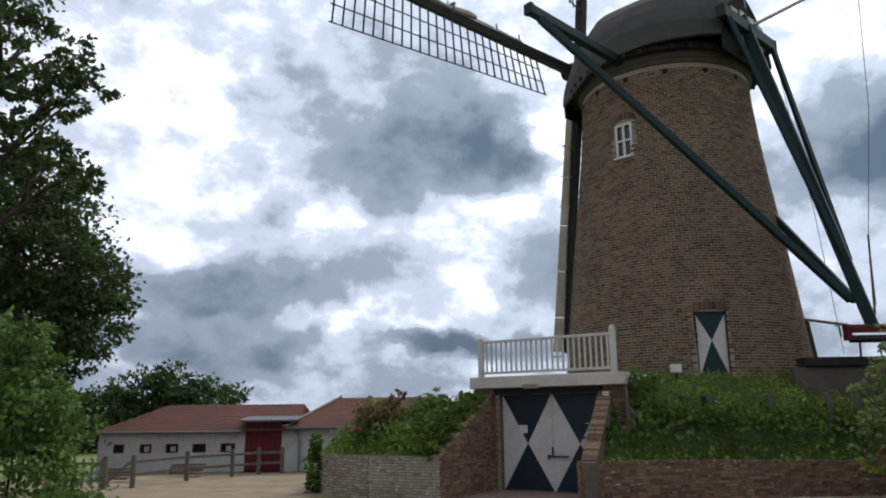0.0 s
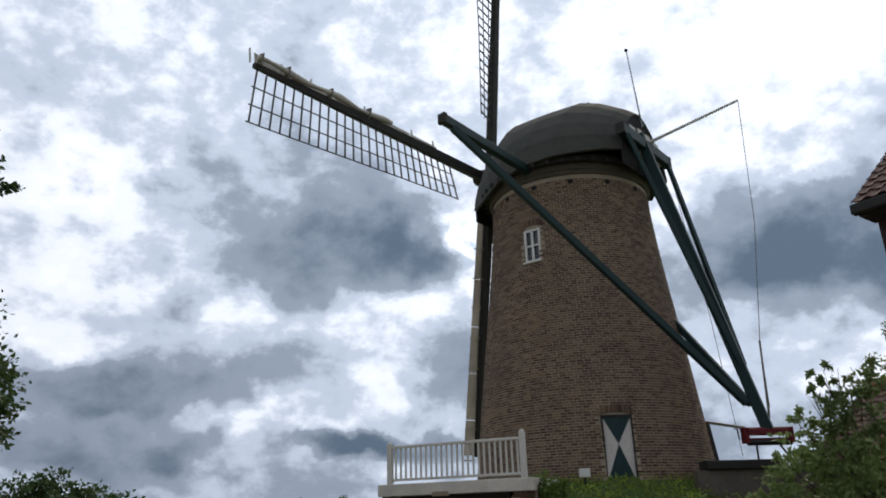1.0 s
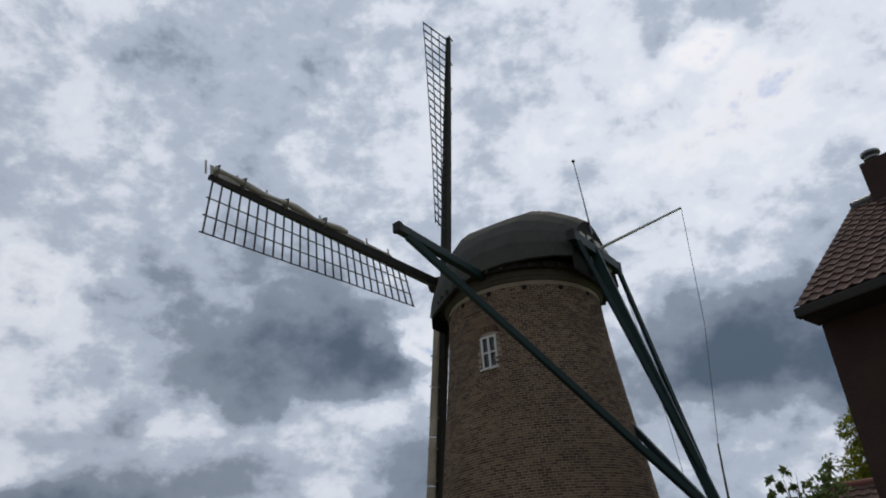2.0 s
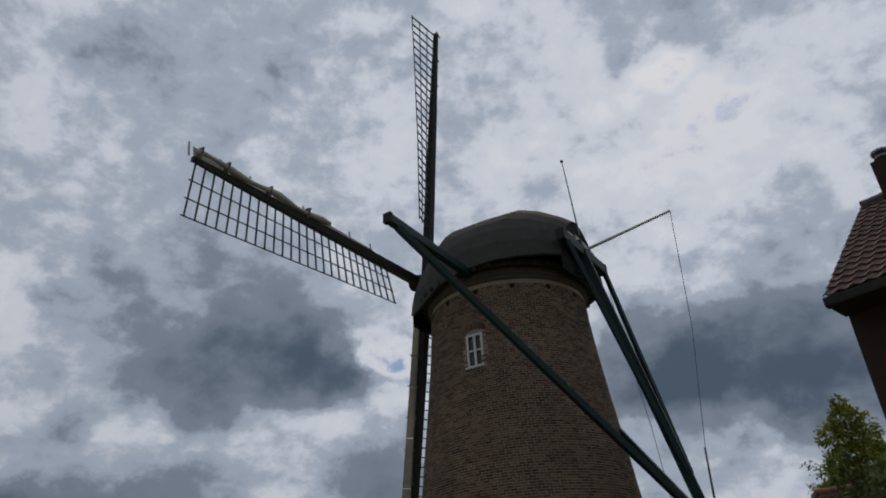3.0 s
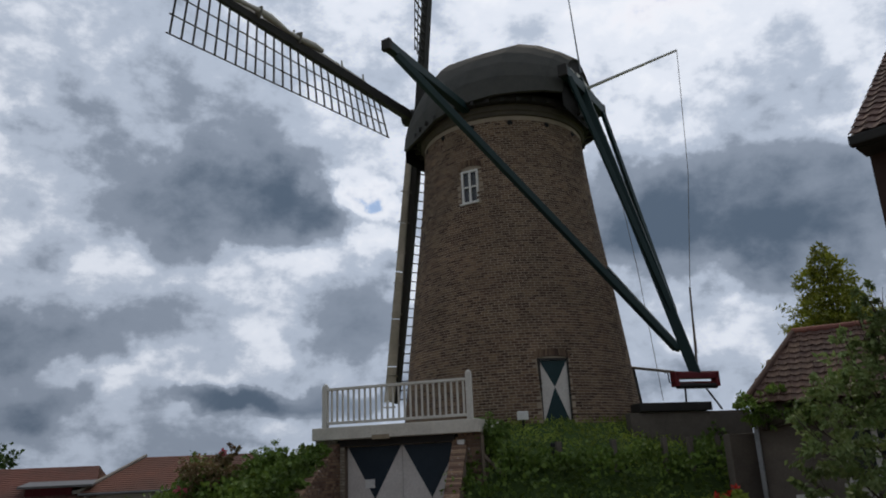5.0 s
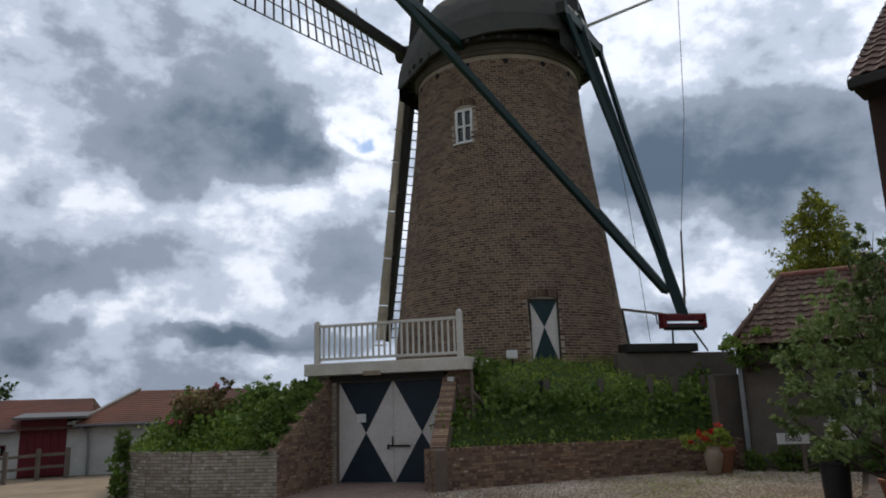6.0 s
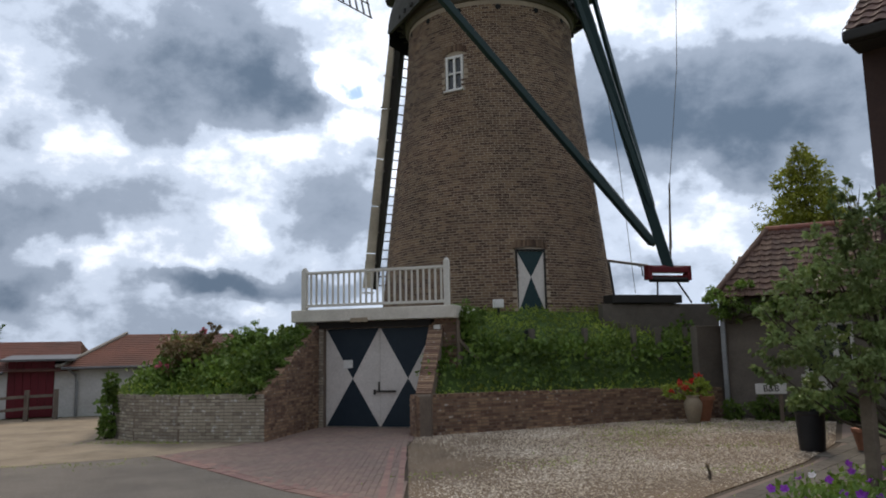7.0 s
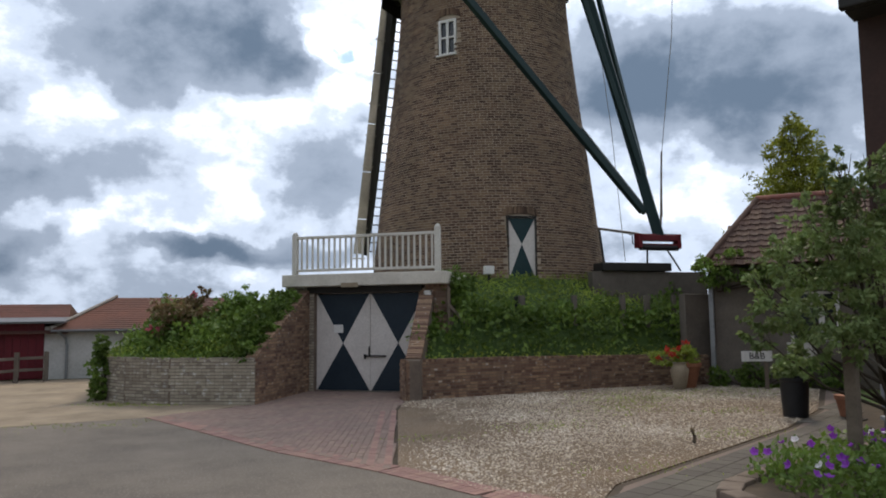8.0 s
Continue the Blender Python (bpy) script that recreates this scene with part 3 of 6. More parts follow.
# upper window
wl_, wr_ = on_tower(-47.9, 10.72, -0.1), on_tower(-36.7, 10.72, -0.1)
ex = (wr_ - wl_).normalized()
nr = Vector((ex.y, -ex.x, 0))
ww = (wr_ - wl_).length
wtilt = axes(ex, (0, 0, 1))
win = part("window", box(bmesh.new(), (wl_ + wr_) / 2 - nr * 0.06 + Vector((0, 0, 0.60)), (ww, 0.02, 1.18), wtilt), GLASS, tower, "small white four-pane window")
bm = bmesh.new()
for f, wd in ((0.05, 0.08), (0.5, 0.085), (0.95, 0.08)):
    box(bm, wl_ + ex * (ww * f) + Vector((0, 0, 0.60)), (wd, 0.07, 1.22), wtilt, 0.006)
for z, hh in ((0.02, 0.09), (0.60, 0.06), (1.18, 0.08)):
    box(bm, (wl_ + wr_) / 2 + Vector((0, 0, z)) + nr * 0.004, (ww, 0.06, hh), wtilt, 0.006)
part("window_frame", bm, M_WHITE, win, "white painted window frame")
part("window_sill", box(bmesh.new(), (wl_ + wr_) / 2 + Vector((0, 0, -0.05)) + nr * 0.08, (ww + 0.1, 0.2, 0.06), wtilt, 0.01), M_WHITE, win)

# putlog holes under the ring
for t in (-64.0, -39.5, -14.0, 11.8, 37.0, 62.0, -88.0):
    bm = bmesh.new()
    c = on_tower(t, 13.60, 0.012)
    lathe(bm, (0, 0, 0), [(0.10, 0.0), (0.095, 0.02), (0.05, 0.022)], 12)
    bm.transform(Matrix.Translation(c) @ axes((math.cos(radians(t)), math.sin(radians(t)), 0), (0, 0, 1)) @ Matrix.Rotation(radians(90), 4, "X"))
    part("putlog_hole", bm, M_DARKROOM, tower, "small round dark hole")

# iron-dark buttress plank on the flank
bm = bmesh.new()
beam(bm, on_tower(72, 3.0, 0.05), on_tower(72, 5.1, 0.03), 0.30, 0.16, 0.01, (1, 0, 0))
part("flank_board", bm, M_DARKWOOD, tower, "dark board on the tower flank")

# ---- cap ----
SECT = [(-3.45, 1.9, 14.55, 16.75), (-3.0, 2.5, 14.5, 17.15), (-2.2, 3.0, 14.48, 17.7), (-1.4, 3.35, 14.46, 18.05), (-0.2, 3.55, 14.38, 18.15),
        (1.0, 3.4, 14.2, 18.25), (1.9, 2.95, 14.02, 18.35), (2.7, 2.35, 14.1, 17.9), (3.3, 1.85, 14.2, 17.35), (3.75, 1.4, 14.4, 16.8)]
bm = bmesh.new()
rings = []
for s, w, ze, zr in SECT:
    ring = []
    for a in np.linspace(-1, 1, 13):
        f = abs(a)
        uu = math.copysign(w * (1 - (1 - f) ** 1.4), a)
        zz = ze + (zr - ze) * (1 - f ** 1.5)
        ring.append(bm.verts.new(mill(s, uu, zz)))
    rings.append(ring)
for a, b in zip(rings, rings[1:]):
    for k in range(12):
        bm.faces.new((a[k], b[k], b[k + 1], a[k + 1]))
bmesh.ops.recalc_face_normals(bm, faces=bm.faces)
if sum(f.normal.z for f in bm.faces) < 0:
    bmesh.ops.reverse_faces(bm, faces=bm.faces)
bmesh.ops.solidify(bm, geom=list(bm.faces), thickness=0.10)
cap = part("cap", bm, M_CAP, tower, "dark grey felt-covered boat-shaped cap", smooth=False)
# ends of the cap
for k, nm in ((0, "rear_gable"), (-1, "front_gable")):
    s, w, ze, zr = SECT[k]
    bm = bmesh.new()
    s += 0.06 if k == 0 else -0.06
    vs = [bm.verts.new(mill(s, math.copysign(w * (1 - (1 - abs(a)) ** 1.4), a) * 0.98, ze + (zr - ze) * (1 - abs(a) ** 1.5) * 0.98 - 0.02)) for a in np.linspace(-1, 1, 13)]
    vs += [bm.verts.new(mill(s, w * 0.98, ze - 0.5)), bm.verts.new(mill(s, -w * 0.98, ze - 0.5))]
    f = bm.faces.new(vs)
    bmesh.ops.solidify(bm, geom=[f], thickness=0.08)
    bmesh.ops.recalc_face_normals(bm, faces=bm.faces)
    part(nm, bm, M_DARKWOOD, cap, "dark boarded end of the cap")
bm = bmesh.new()
for uu in (-0.95, -0.3, 0.35, 1.0):
    box(bm, mill(-3.52, uu, 15.35), (0.42, 0.04, 1.25 - abs(uu) * 0.3), axes(SX))
part("gable_shutter", bm, M_SHEET, cap, "worn pale boards in the rear gable")
bm = bmesh.new()
tube(bm, [mill(s, 0, zr + 0.05) for s, w, ze, zr in SECT[3:7]], 0.07, 8)
part("ridge_roll", bm, M_CAP, cap)
# curb with bracket ends below the eaves
bm = bmesh.new()
lathe(bm, (CX, CY, 0), [(2.9, 14.28), (3.36, 14.28), (3.40, 14.33), (3.40, 14.52), (2.9, 14.52)], 64)
for k in range(40):
    a = k * 9
    c = Vector((CX + 3.42 * math.sin(radians(a)), CY - 3.42 * math.cos(radians(a)), 14.30))
    box(bm, c, (0.11, 0.26, 0.14), axes((math.cos(radians(a)), math.sin(radians(a)), 0)))
part("curb", bm, M_DARKWOOD, tower, "dark wooden curb with block ends")

# tail frame: cross beams, braces, tail pole and winch
Z_LONG, Z_SHORT = 14.32, 15.2
J = mill(-5.75, 0.03, 5.7)
tail = thing("tail_frame", "green painted tail pole with long braces", "mill tail", (J.x, J.y, 3.2))
bm = bmesh.new()
beam(bm, mill(-0.38, -8.2, Z_LONG), mill(0.12, 7.7, Z_LONG), 0.26, 0.30, 0.02)
long_beam = part("long_cross_beam", bm, M_GREEN, tail)
for sgn in (-1, 1):
    bm = bmesh.new()
    box(bm, mill(-0.38, -8.25, Z_LONG) if sgn < 0 else mill(0.12, 7.75, Z_LONG), (0.16, 0.30, 0.36), axes(SX), 0.02)
    part("beam_end", bm, M_DARKWOOD, long_beam, "dark weathered beam end")
bm = bmesh.new()
beam(bm, mill(-3.62, -2.15, Z_SHORT), mill(-3.62, 1.6, Z_SHORT), 0.30, 0.40, 0.02)
short_beam = part("short_cross_beam", bm, M_GREEN, tail)
for sgn in (-1, 1):
    part("beam_end", box(bmesh.new(), mill(-3.62, -2.2 if sgn < 0 else 1.65, Z_SHORT), (0.12, 0.34, 0.44), axes(SX), 0.02), M_DARKWOOD, short_beam, "dark tarred beam end")
for sgn in (-1, 1):
    bm = bmesh.new()
    beam(bm, mill(-0.46 if sgn < 0 else -0.12, -7.85 if sgn < 0 else 1.0, Z_LONG - 0.2 if sgn < 0 else 13.3), J + SX * sgn * 0.18 + Vector((0, 0, -0.35)), 0.20, 0.22, 0.02)
    part("long_brace", bm, M_GREEN, tail)
    bm = bmesh.new()
    beam(bm, mill(-3.75, -1.95 if sgn < 0 else 1.4, Z_SHORT - 0.2), J + SX * sgn * 0.15 + Vector((0, 0, 0.9)), 0.14, 0.17, 0.02)
    part("short_brace", bm, M_GREEN, tail)
bm = bmesh.new()
beam(bm, mill(-3.5, -0.35, 15.7), mill(-6.2, 0.03, 4.5), 0.30, 0.34, 0.03)
part("tail_pole", bm, M_GREEN, tail)
W = mill(-6.17, -0.03, 4.35)
bm = bmesh.new()
for dz in (0.16, -0.16):
    beam(bm, W - SX * 0.0 + Vector((-0.82, 0.05, dz)), W + Vector((0.82, -0.05, dz)), 0.12, 0.16, 0.02)
for dx in (-0.72, 0.72):
    box(bm, W + Vector((dx, 0, 0)), (0.14, 0.30, 0.46), None, 0.02)
box(bm, W + Vector((0, 0, 0.1)), (1.5, 0.3, 0.2), None, 0.03)
winch = part("winch", bm, M_RED, tail, "dark red painted winch frame")
part("winch_drum", tube(bmesh.new(), [W + Vector((-0.7, -0.05, -0.22)), W + Vector((0.7, -0.05, -0.22))], 0.09, 12), M_IRON, winch, "black winch roller")
bm = bmesh.new()
tube(bm, [W + Vector((-0.78, 0, -0.1)), W + Vector((-0.92, 0, -0.1)), W + Vector((-0.94, 0, 0.2)), W + Vector((-1.05, 0, 0.2))], 0.02, 6)
part("crank", bm, M_IRON, winch)
for a, b in ((W + Vector((-0.4, 0, -0.3)), W + Vector((-0.4, 0.05, -0.95))), (W + Vector((0.35, 0, -0.3)), W + Vector((0.85, 0.05, -0.95)))):
    part("stay", tube(bmesh.new(), [a, b], 0.03, 6), M_IRON, winch)
bm = bmesh.new()
beam(bm, on_tower(66, 5.1, 0.0), W + Vector((-0.6, 0.2, 0.25)), 0.07, 0.09, 0.01)
part("tie_beam", bm, M_GREYBOARD, tail, "bare grey tie beam")

# flag staff, vane pole and halyards
pole = thing("flag_pole", "slanting white flag pole on the cap rear", "pole", tuple(mill(-3.7, 0.25, 15.5)))
b0, b1 = mill(-3.55, 0.3, 15.6), mill(-7.0, 0.55, 16.15)
part("staff", tube(bmesh.new(), [b0, b1], [0.065, 0.045], 8), M_WHITE, pole)
part("halyard", tube(bmesh.new(), [b1, b1 + Vector((0.0, 0.4, -4.6)), mill(-6.3, 0.42, 7.3), mill(-6.25, 0.4, 5.2)], [0.012, 0.012, 0.012, 0.012], 5), M_ROPE, pole)
bm = bmesh.new()
tube(bm, [mill(-6.2, 0.35, 4.9), mill(-6.3, 0.42, 7.38)], [0.035, 0.03], 6)
part("halyard_post", bm, M_POST, pole, "slim grey wooden post")
rod = thing("lightning_rod", "thin metal rod with small knob on the cap", "rod", tuple(mill(-3.5, 0, 16.7)))
part("rod_shaft", tube(bmesh.new(), [mill(-3.5, 0.05, 16.2), mill(-3.5, -0.5, 19.4)], [0.035, 0.02], 8), M_ZINC, rod)
bm = bmesh.new()
bmesh.ops.create_icosphere(bm, subdivisions=2, radius=0.07, matrix=Matrix.Translation(mill(-3.5, -0.51, 19.43)))
part("knob", bm, M_IRON, rod)
chain = thing("brake_rope", "thin brake rope hanging beside the tower", "rope", tuple(mill(-3.0, 3.0, 14)))
part("rope", tube(bmesh.new(), [mill(-3.4, 2.6, 14.6), mill(-3.9, 3.0, 9.0), mill(-4.2, 3.2, 4.0)], 0.012, 5), M_ROPE, chain)

# ---- sails ----
TILT = radians(12.8)
UV = Vector((math.cos(radians(43.0)), math.sin(radians(43.0)), 0.0))
FORE = Vector((-UV.y, UV.x, 0.0))
HUB = Vector((CX, CY, 16.57)) + FORE * 4.03 - UV * 0.05
NV = (FORE * math.cos(TILT) + Vector((0, 0, math.sin(TILT)))).normalized()
VV = UV.cross(NV) * -1
if VV.z < 0:
    VV = -VV
shaft = part("windshaft", tube(bmesh.new(), [HUB - NV * 1.4, HUB + NV * 0.55], [0.42, 0.36], 16), M_DARKWOOD, tower, "dark windshaft head")


def sail(angle, name, boards, last, first=3.0):
    """One sail. angle: degrees from the upright, turning to the left as seen in the plane's own axes."""
    c, s = math.cos(radians(angle)), math.sin(radians(angle))
    ea = VV * c - UV * s                   # along the stock, outwards
    el = -UV * c - VV * s                  # to the lattice side
    t = thing(name, "dark lattice sail with " + boards, "sail", tuple(HUB), group="sails of the mill")
    off = NV * (0.2 if abs(s) > 0.7 else -0.2)

    def at(r, w, dep=0.0):
        tw = radians(float(np.interp(r, (2.0, 6.0, 10.0, 13.0), (27, 20, 10, 1))))
        return HUB + off + ea * r + (el * math.cos(tw) - NV * math.sin(tw)) * w + NV * dep
    bm = bmesh.new()
    pts = [(0.0, 0.36), (4.0, 0.33), (8.0, 0.27), (12.25, 0.17)]
    vs = [[bm.verts.new(HUB + off + ea * r + el * (x * w / 2) + NV * (y * w / 2)) for x, y in ((-1, -1), (1, -1), (1, 1), (-1, 1))] for r, w in pts]
    for p_, q_ in zip(vs, vs[1:]):
        for k in range(4):
            bm.faces.new((p_[k], p_[(k + 1) % 4], q_[(k + 1) % 4], q_[k]))
    bm.faces.new(vs[0]), bm.faces.new(vs[-1])
    bmesh.ops.recalc_face_normals(bm, faces=bm.faces)
    part("stock", bm, M_DARKWOOD, t, "dark tapered stock")
    n = 26
    for k in range(n):
        r = 2.45 + (12.1 - 2.45) * k / (n - 1)
        bm = bmesh.new()
        beam(bm, at(r, 0.05), at(r, last), 0.045, 0.05, 0.0, tuple(NV))
        part("sail_bar", bm, M_DARKWOOD, t)
    for w in (last * 0.36, last * 0.68, last * 0.985):
        part("hem_lath", tube(bmesh.new(), [at(r, w, 0.03) for r in np.linspace(2.33, 12.2, 12)], 0.024, 6), M_DARKWOOD, t)
    # leading boards: a run of thin boards with battens
    m = M_SHEET if boards.startswith("pale") else M_GREYBOARD
    for r0, r1 in ((first, 4.6), (4.63, 6.7), (6.73, 8.7), (8.73, 10.7), (10.73, 12.2)):
        bm = bmesh.new()
        q = []
        for r in (r0, r1):
            for w, dep in ((-0.08, 0.06), (-0.50 - 0.012 * (r - 8), 0.26)):
                q.append(bm.verts.new(HUB + off + ea * r + el * w + NV * dep))
        f = bm.faces.new((q[0], q[1], q[3], q[2]))
        bmesh.ops.solidify(bm, geom=[f], thickness=0.03)
        bmesh.ops.recalc_face_normals(bm, faces=bm.faces)
        part("leading_board", bm, m, t, boards)
    for r in np.arange(3.3, 12.6, 1.3):
        bm = bmesh.new()
        beam(bm, HUB + off + ea * r + el * -0.06 + NV * 0.02, HUB + off + ea * r + el * -0.60 + NV * 0.22, 0.05, 0.05, 0.0, tuple(NV))
        part("batten", bm, m, t)
    return t


sail(8.8, "sail", "narrow dark leading boards", 2.0)
sail(90.0, "sail", "pale weathered leading boards", 2.02)
sail(187.0, "sail", "pale grey leading boards", 2.0, 1.9)
sail(270.0, "sail", "narrow dark leading boards", 2.05)

# rolled canvas along the side-reaching sail
c, s = math.cos(radians(90.0)), math.sin(radians(90.0))
ea, el = VV * c - UV * s, -UV * c - VV * s
cloth = thing("rolled_sailcloth", "rolled pale canvas lashed along the stock", "sailcloth", tuple(HUB + ea * 9))
bm = bmesh.new()
rr = np.linspace(6.0, 12.2, 15)
tube(bm, [HUB + NV * 0.2 + ea * r + el * (-0.27 - 0.05 * math.sin(r * 2.3)) + NV * -0.12 for r in rr], [0.10 + 0.035 * math.sin(r * 3.1) for r in rr], 9)
part("canvas", bm, M_SHEET, cloth, smooth=True)
for r in (7.2, 9.1, 11.0, 12.1):
    part("lashing", box(bmesh.new(), HUB + NV * 0.2 + ea * r + el * -0.25 - NV * 0.10, (0.06, 0.42, 0.30), axes(ea, tuple(NV)), 0.02), M_ROPE, cloth)

# ---- cellar front, balcony ----
D = Vector((0.847, -0.531, 0.0))
NO = Vector((-0.531, -0.847, 0.0))       # outwards
S0 = Vector((1.42, 23.42, 0.0))
F0 = S0 - NO * 0.30


def fac(t, z, out=0.0):
    return F0 + D * t + NO * out + Vector((0, 0, z))


front = thing("wall_cellar", "brick cellar front under the balcony", "wall", tuple(fac(2.3, 0)), kind="structure")
bm = bmesh.new()
box(bm, fac(0.40, 1.4, -0.25), (0.88, 0.5, 2.86), axes(D))
box(bm, fac(4.33, 1.4, -0.25), (0.64, 0.5, 2.86), axes(D))
box(bm, fac(2.29, 2.735, -0.25), (3.18, 0.5, 0.19), axes(D))
part("wall_body", bm, M_WALLMORTAR, front)
part("lintel", box(bmesh.new(), fac(2.29, 2.735, 0.01), (3.3, 0.06, 0.17), axes(D), 0.01), M_DARKWOOD, front, "dark timber lintel")
doors = thing("cellar_door", "closed double doors, white with dark blue diamonds", "door", tuple(fac(2.29, 0.0)))
for k, t0 in enumerate((0.855, 2.435)):
    bw, bc = bmesh.new(), bmesh.new()
    hourglass(bw, bc, fac(t0, 0.02, -0.16), D, 1.57, 2.62, NO, 1.27)
    leafd = part("door_leaf", bw, M_DOORWHITE, doors)
    part("door_paint", bc, M_NAVY, leafd, "dark blue triangles")
bm = bmesh.new()
box(bm, fac(2.58, 0.95, -0.10), (0.62, 0.03, 0.045), axes(D), 0.005)
box(bm, fac(2.28, 0.93, -0.10), (0.05, 0.05, 0.13), axes(D), 0.01)
box(bm, fac(2.40, 1.07, -0.11), (0.035, 0.03, 0.26), axes(D), 0.005)
part("latch_bar", bm, M_IRON, doors, "black iron latch bar")
part("notice", box(bmesh.new(), fac(1.51, 1.68, -0.115), (0.27, 0.01, 0.22), axes(D), 0.002), M_SIGN, doors, "small white notice plate")
slab = part("balcony_slab", box(bmesh.new(), S0 + D * 2.33 - NO * 1.15 + Vector((0, 0, 2.995)), (4.66, 2.3, 0.33), axes(D), 0.025), M_CONCRETE)
tagged(slab, "pale stained concrete balcony slab over cellar doors", "balcony slab")
bm = bmesh.new()
box(bm, S0 + D * 2.0 + NO * 0.004 + Vector((0, 0, 2.85)), (0.5, 0.02, 0.12), axes(D), 0.005)
tagged(part("wall_plaque", bm, M_BEIGE), "small buff date stone set in the slab edge", "plaque")
rail = thing("balcony_railing", "cream painted wooden railing with square balusters", "railing", tuple(S0 + D * 2.4 + Vector((0, 0, 3.16))))
RL = lambda t, z: S0 + D * t - NO * 0.10 + Vector((0, 0, z))
for t, h in ((0.36, 1.10), (4.43, 1.17)):
    bm = bmesh.new()
    box(bm, RL(t, 3.16 + h / 2), (0.145, 0.145, h), axes(D), 0.012)
    bmesh.ops.create_uvsphere(bm, u_segments=12, v_segments=6, radius=0.075, matrix=Matrix.Translation(RL(t, 3.16 + h)))
    part("post", bm, M_CREAM, rail)
part("handrail", beam(bmesh.new(), RL(0.40, 4.17), RL(4.40, 4.17), 0.10, 0.075, 0.012), M_CREAM, rail)
part("bottom_rail", beam(bmesh.new(), RL(0.40, 3.27), RL(4.40, 3.27), 0.08, 0.07, 0.01), M_CREAM, rail)
for k in range(24):
    part("baluster", box(bmesh.new(), RL(0.55 + k * (4.28 - 0.55) / 23, 3.72), (0.045, 0.045, 0.86), axes(D)), M_CREAM, rail)
lampb = thing("wall_lamp", "small white box lamp under the balcony corner", "lamp", tuple(fac(4.05, 2.55)))
part("lamp_body", box(bmesh.new(), fac(4.12, 2.56, 0.07), (0.19, 0.14, 0.21), axes(D), 0.02), M_WHITE, lampb)
bx_ = thing("flood_lamp", "white box lamp standing in the grass", "lamp", (7.52, 23.55, 3.1))
part("lamp_case", box(bmesh.new(), (7.52, 23.55, 3.36), (0.30, 0.18, 0.25), None, 0.02), M_WHITE, bx_)
part("lamp_stake", box(bmesh.new(), (7.52, 23.55, 3.12), (0.05, 0.05, 0.3)), M_IRON, bx_)

# ---- mound ----
RING = [((4.92, 21.62), 2.72, 2.6), ((4.42, 20.35), 0.93, 0.78), ((6.75, 20.75), 0.90, 0.78), ((9.35, 21.2), 0.85, 0.78), ((11.4, 21.35), 0.80, 0.8),
        ((12.9, 21.3), 0.78, 0.8), ((14.4, 23.3), 1.6, 0.8), ((19.0, 33.0), 0.0, 0.7), ((9.0, 40.0), 0.0, 0.6), ((0.5, 37.0), 0.0, 0.6),
        ((-2.6, 29.0), 0.9, 1.1), ((-2.75, 24.6), 1.02, 1.15), ((-2.45, 22.85), 1.03, 1.1), ((-1.2, 21.65), 1.03, 0.95), ((0.30, 21.0), 1.04, 0.8),
        ((1.62, 23.66), 2.72, 2.6)]
BEND = {(-2.75, 24.6): 0.3, (-2.45, 22.85): 0.7, (-1.2, 21.65): 1.0, (0.30, 21.0): 1.0, (1.62, 23.66): 1.0}     # rows that climb beside the cellar entrance
outer = []
for (p, z0, e0), (q, z1, e1) in zip(RING, RING[1:] + RING[:1]):
    n = max(2, int(math.dist(p, q) / 0.3))
    for i in range(n):
        f = i / n
        outer.append((p[0] + (q[0] - p[0]) * f, p[1] + (q[1] - p[1]) * f, z0 + (z1 - z0) * f, e0 + (e1 - e0) * f, BEND.get(p, 0.0) * (1 - f) + BEND.get(q, 0.0) * f))
outer = np.array(outer)


def mound_at(k, s):
    """A place on the mound: k along its outline (rows), s from the outline (0) to the tower (1)."""
    x, y, z, e, w = outer[int(k) % len(outer)]
    o = np.array([x, y])
    c = np.array([CX, CY])
    d = (o - c) / np.hypot(*(o - c))
    end = (c + d * 4.05) * (1 - w) + np.array([5.15, 27.2]) * w
    ctl = (o + end) / 2 * (1 - w) + (o + np.array([0.35, 2.5])) * w
    p = o * (1 - s) ** 2 + ctl * 2 * s * (1 - s) + end * s * s if s > 0 else o + (o - c) / np.hypot(*(o - c)) * -s * 5.0
    h = z + (3.22 - z) * max(s, 0.0) ** e
    h += 0.10 * math.sin(math.pi * min(1, max(s, 0.0))) * noise.noise(Vector((p[0], p[1], 0.3)) * 0.9)
    return p[0], p[1], h


NS = 26
sv = np.linspace(0, 1, NS) ** 1.4
verts = [mound_at(k, s) for k in range(len(outer)) for s in sv]
faces = []
K = len(outer)
for k in range(K):
    for j in range(NS - 1):
        faces.append((k * NS + j, ((k + 1) % K) * NS + j, ((k + 1) % K) * NS + j + 1, k * NS + j + 1))
mound = raw("ground_mound", verts, faces, M_TURF)
tagged(mound, "steep grassy mill mound overgrown with ivy", "mound", kind="structure")


# ---- foliage on the mound ----
def where(x, y):
    """The outline row nearest to a bearing from the tower."""
    d = np.array([x - CX, y - CY])
    d = d / np.hypot(*d)
    o = outer[:, :2] - np.array([CX, CY])
    o = o / np.hypot(o[:, 0], o[:, 1])[:, None]
    return int(np.argmax(o @ d))


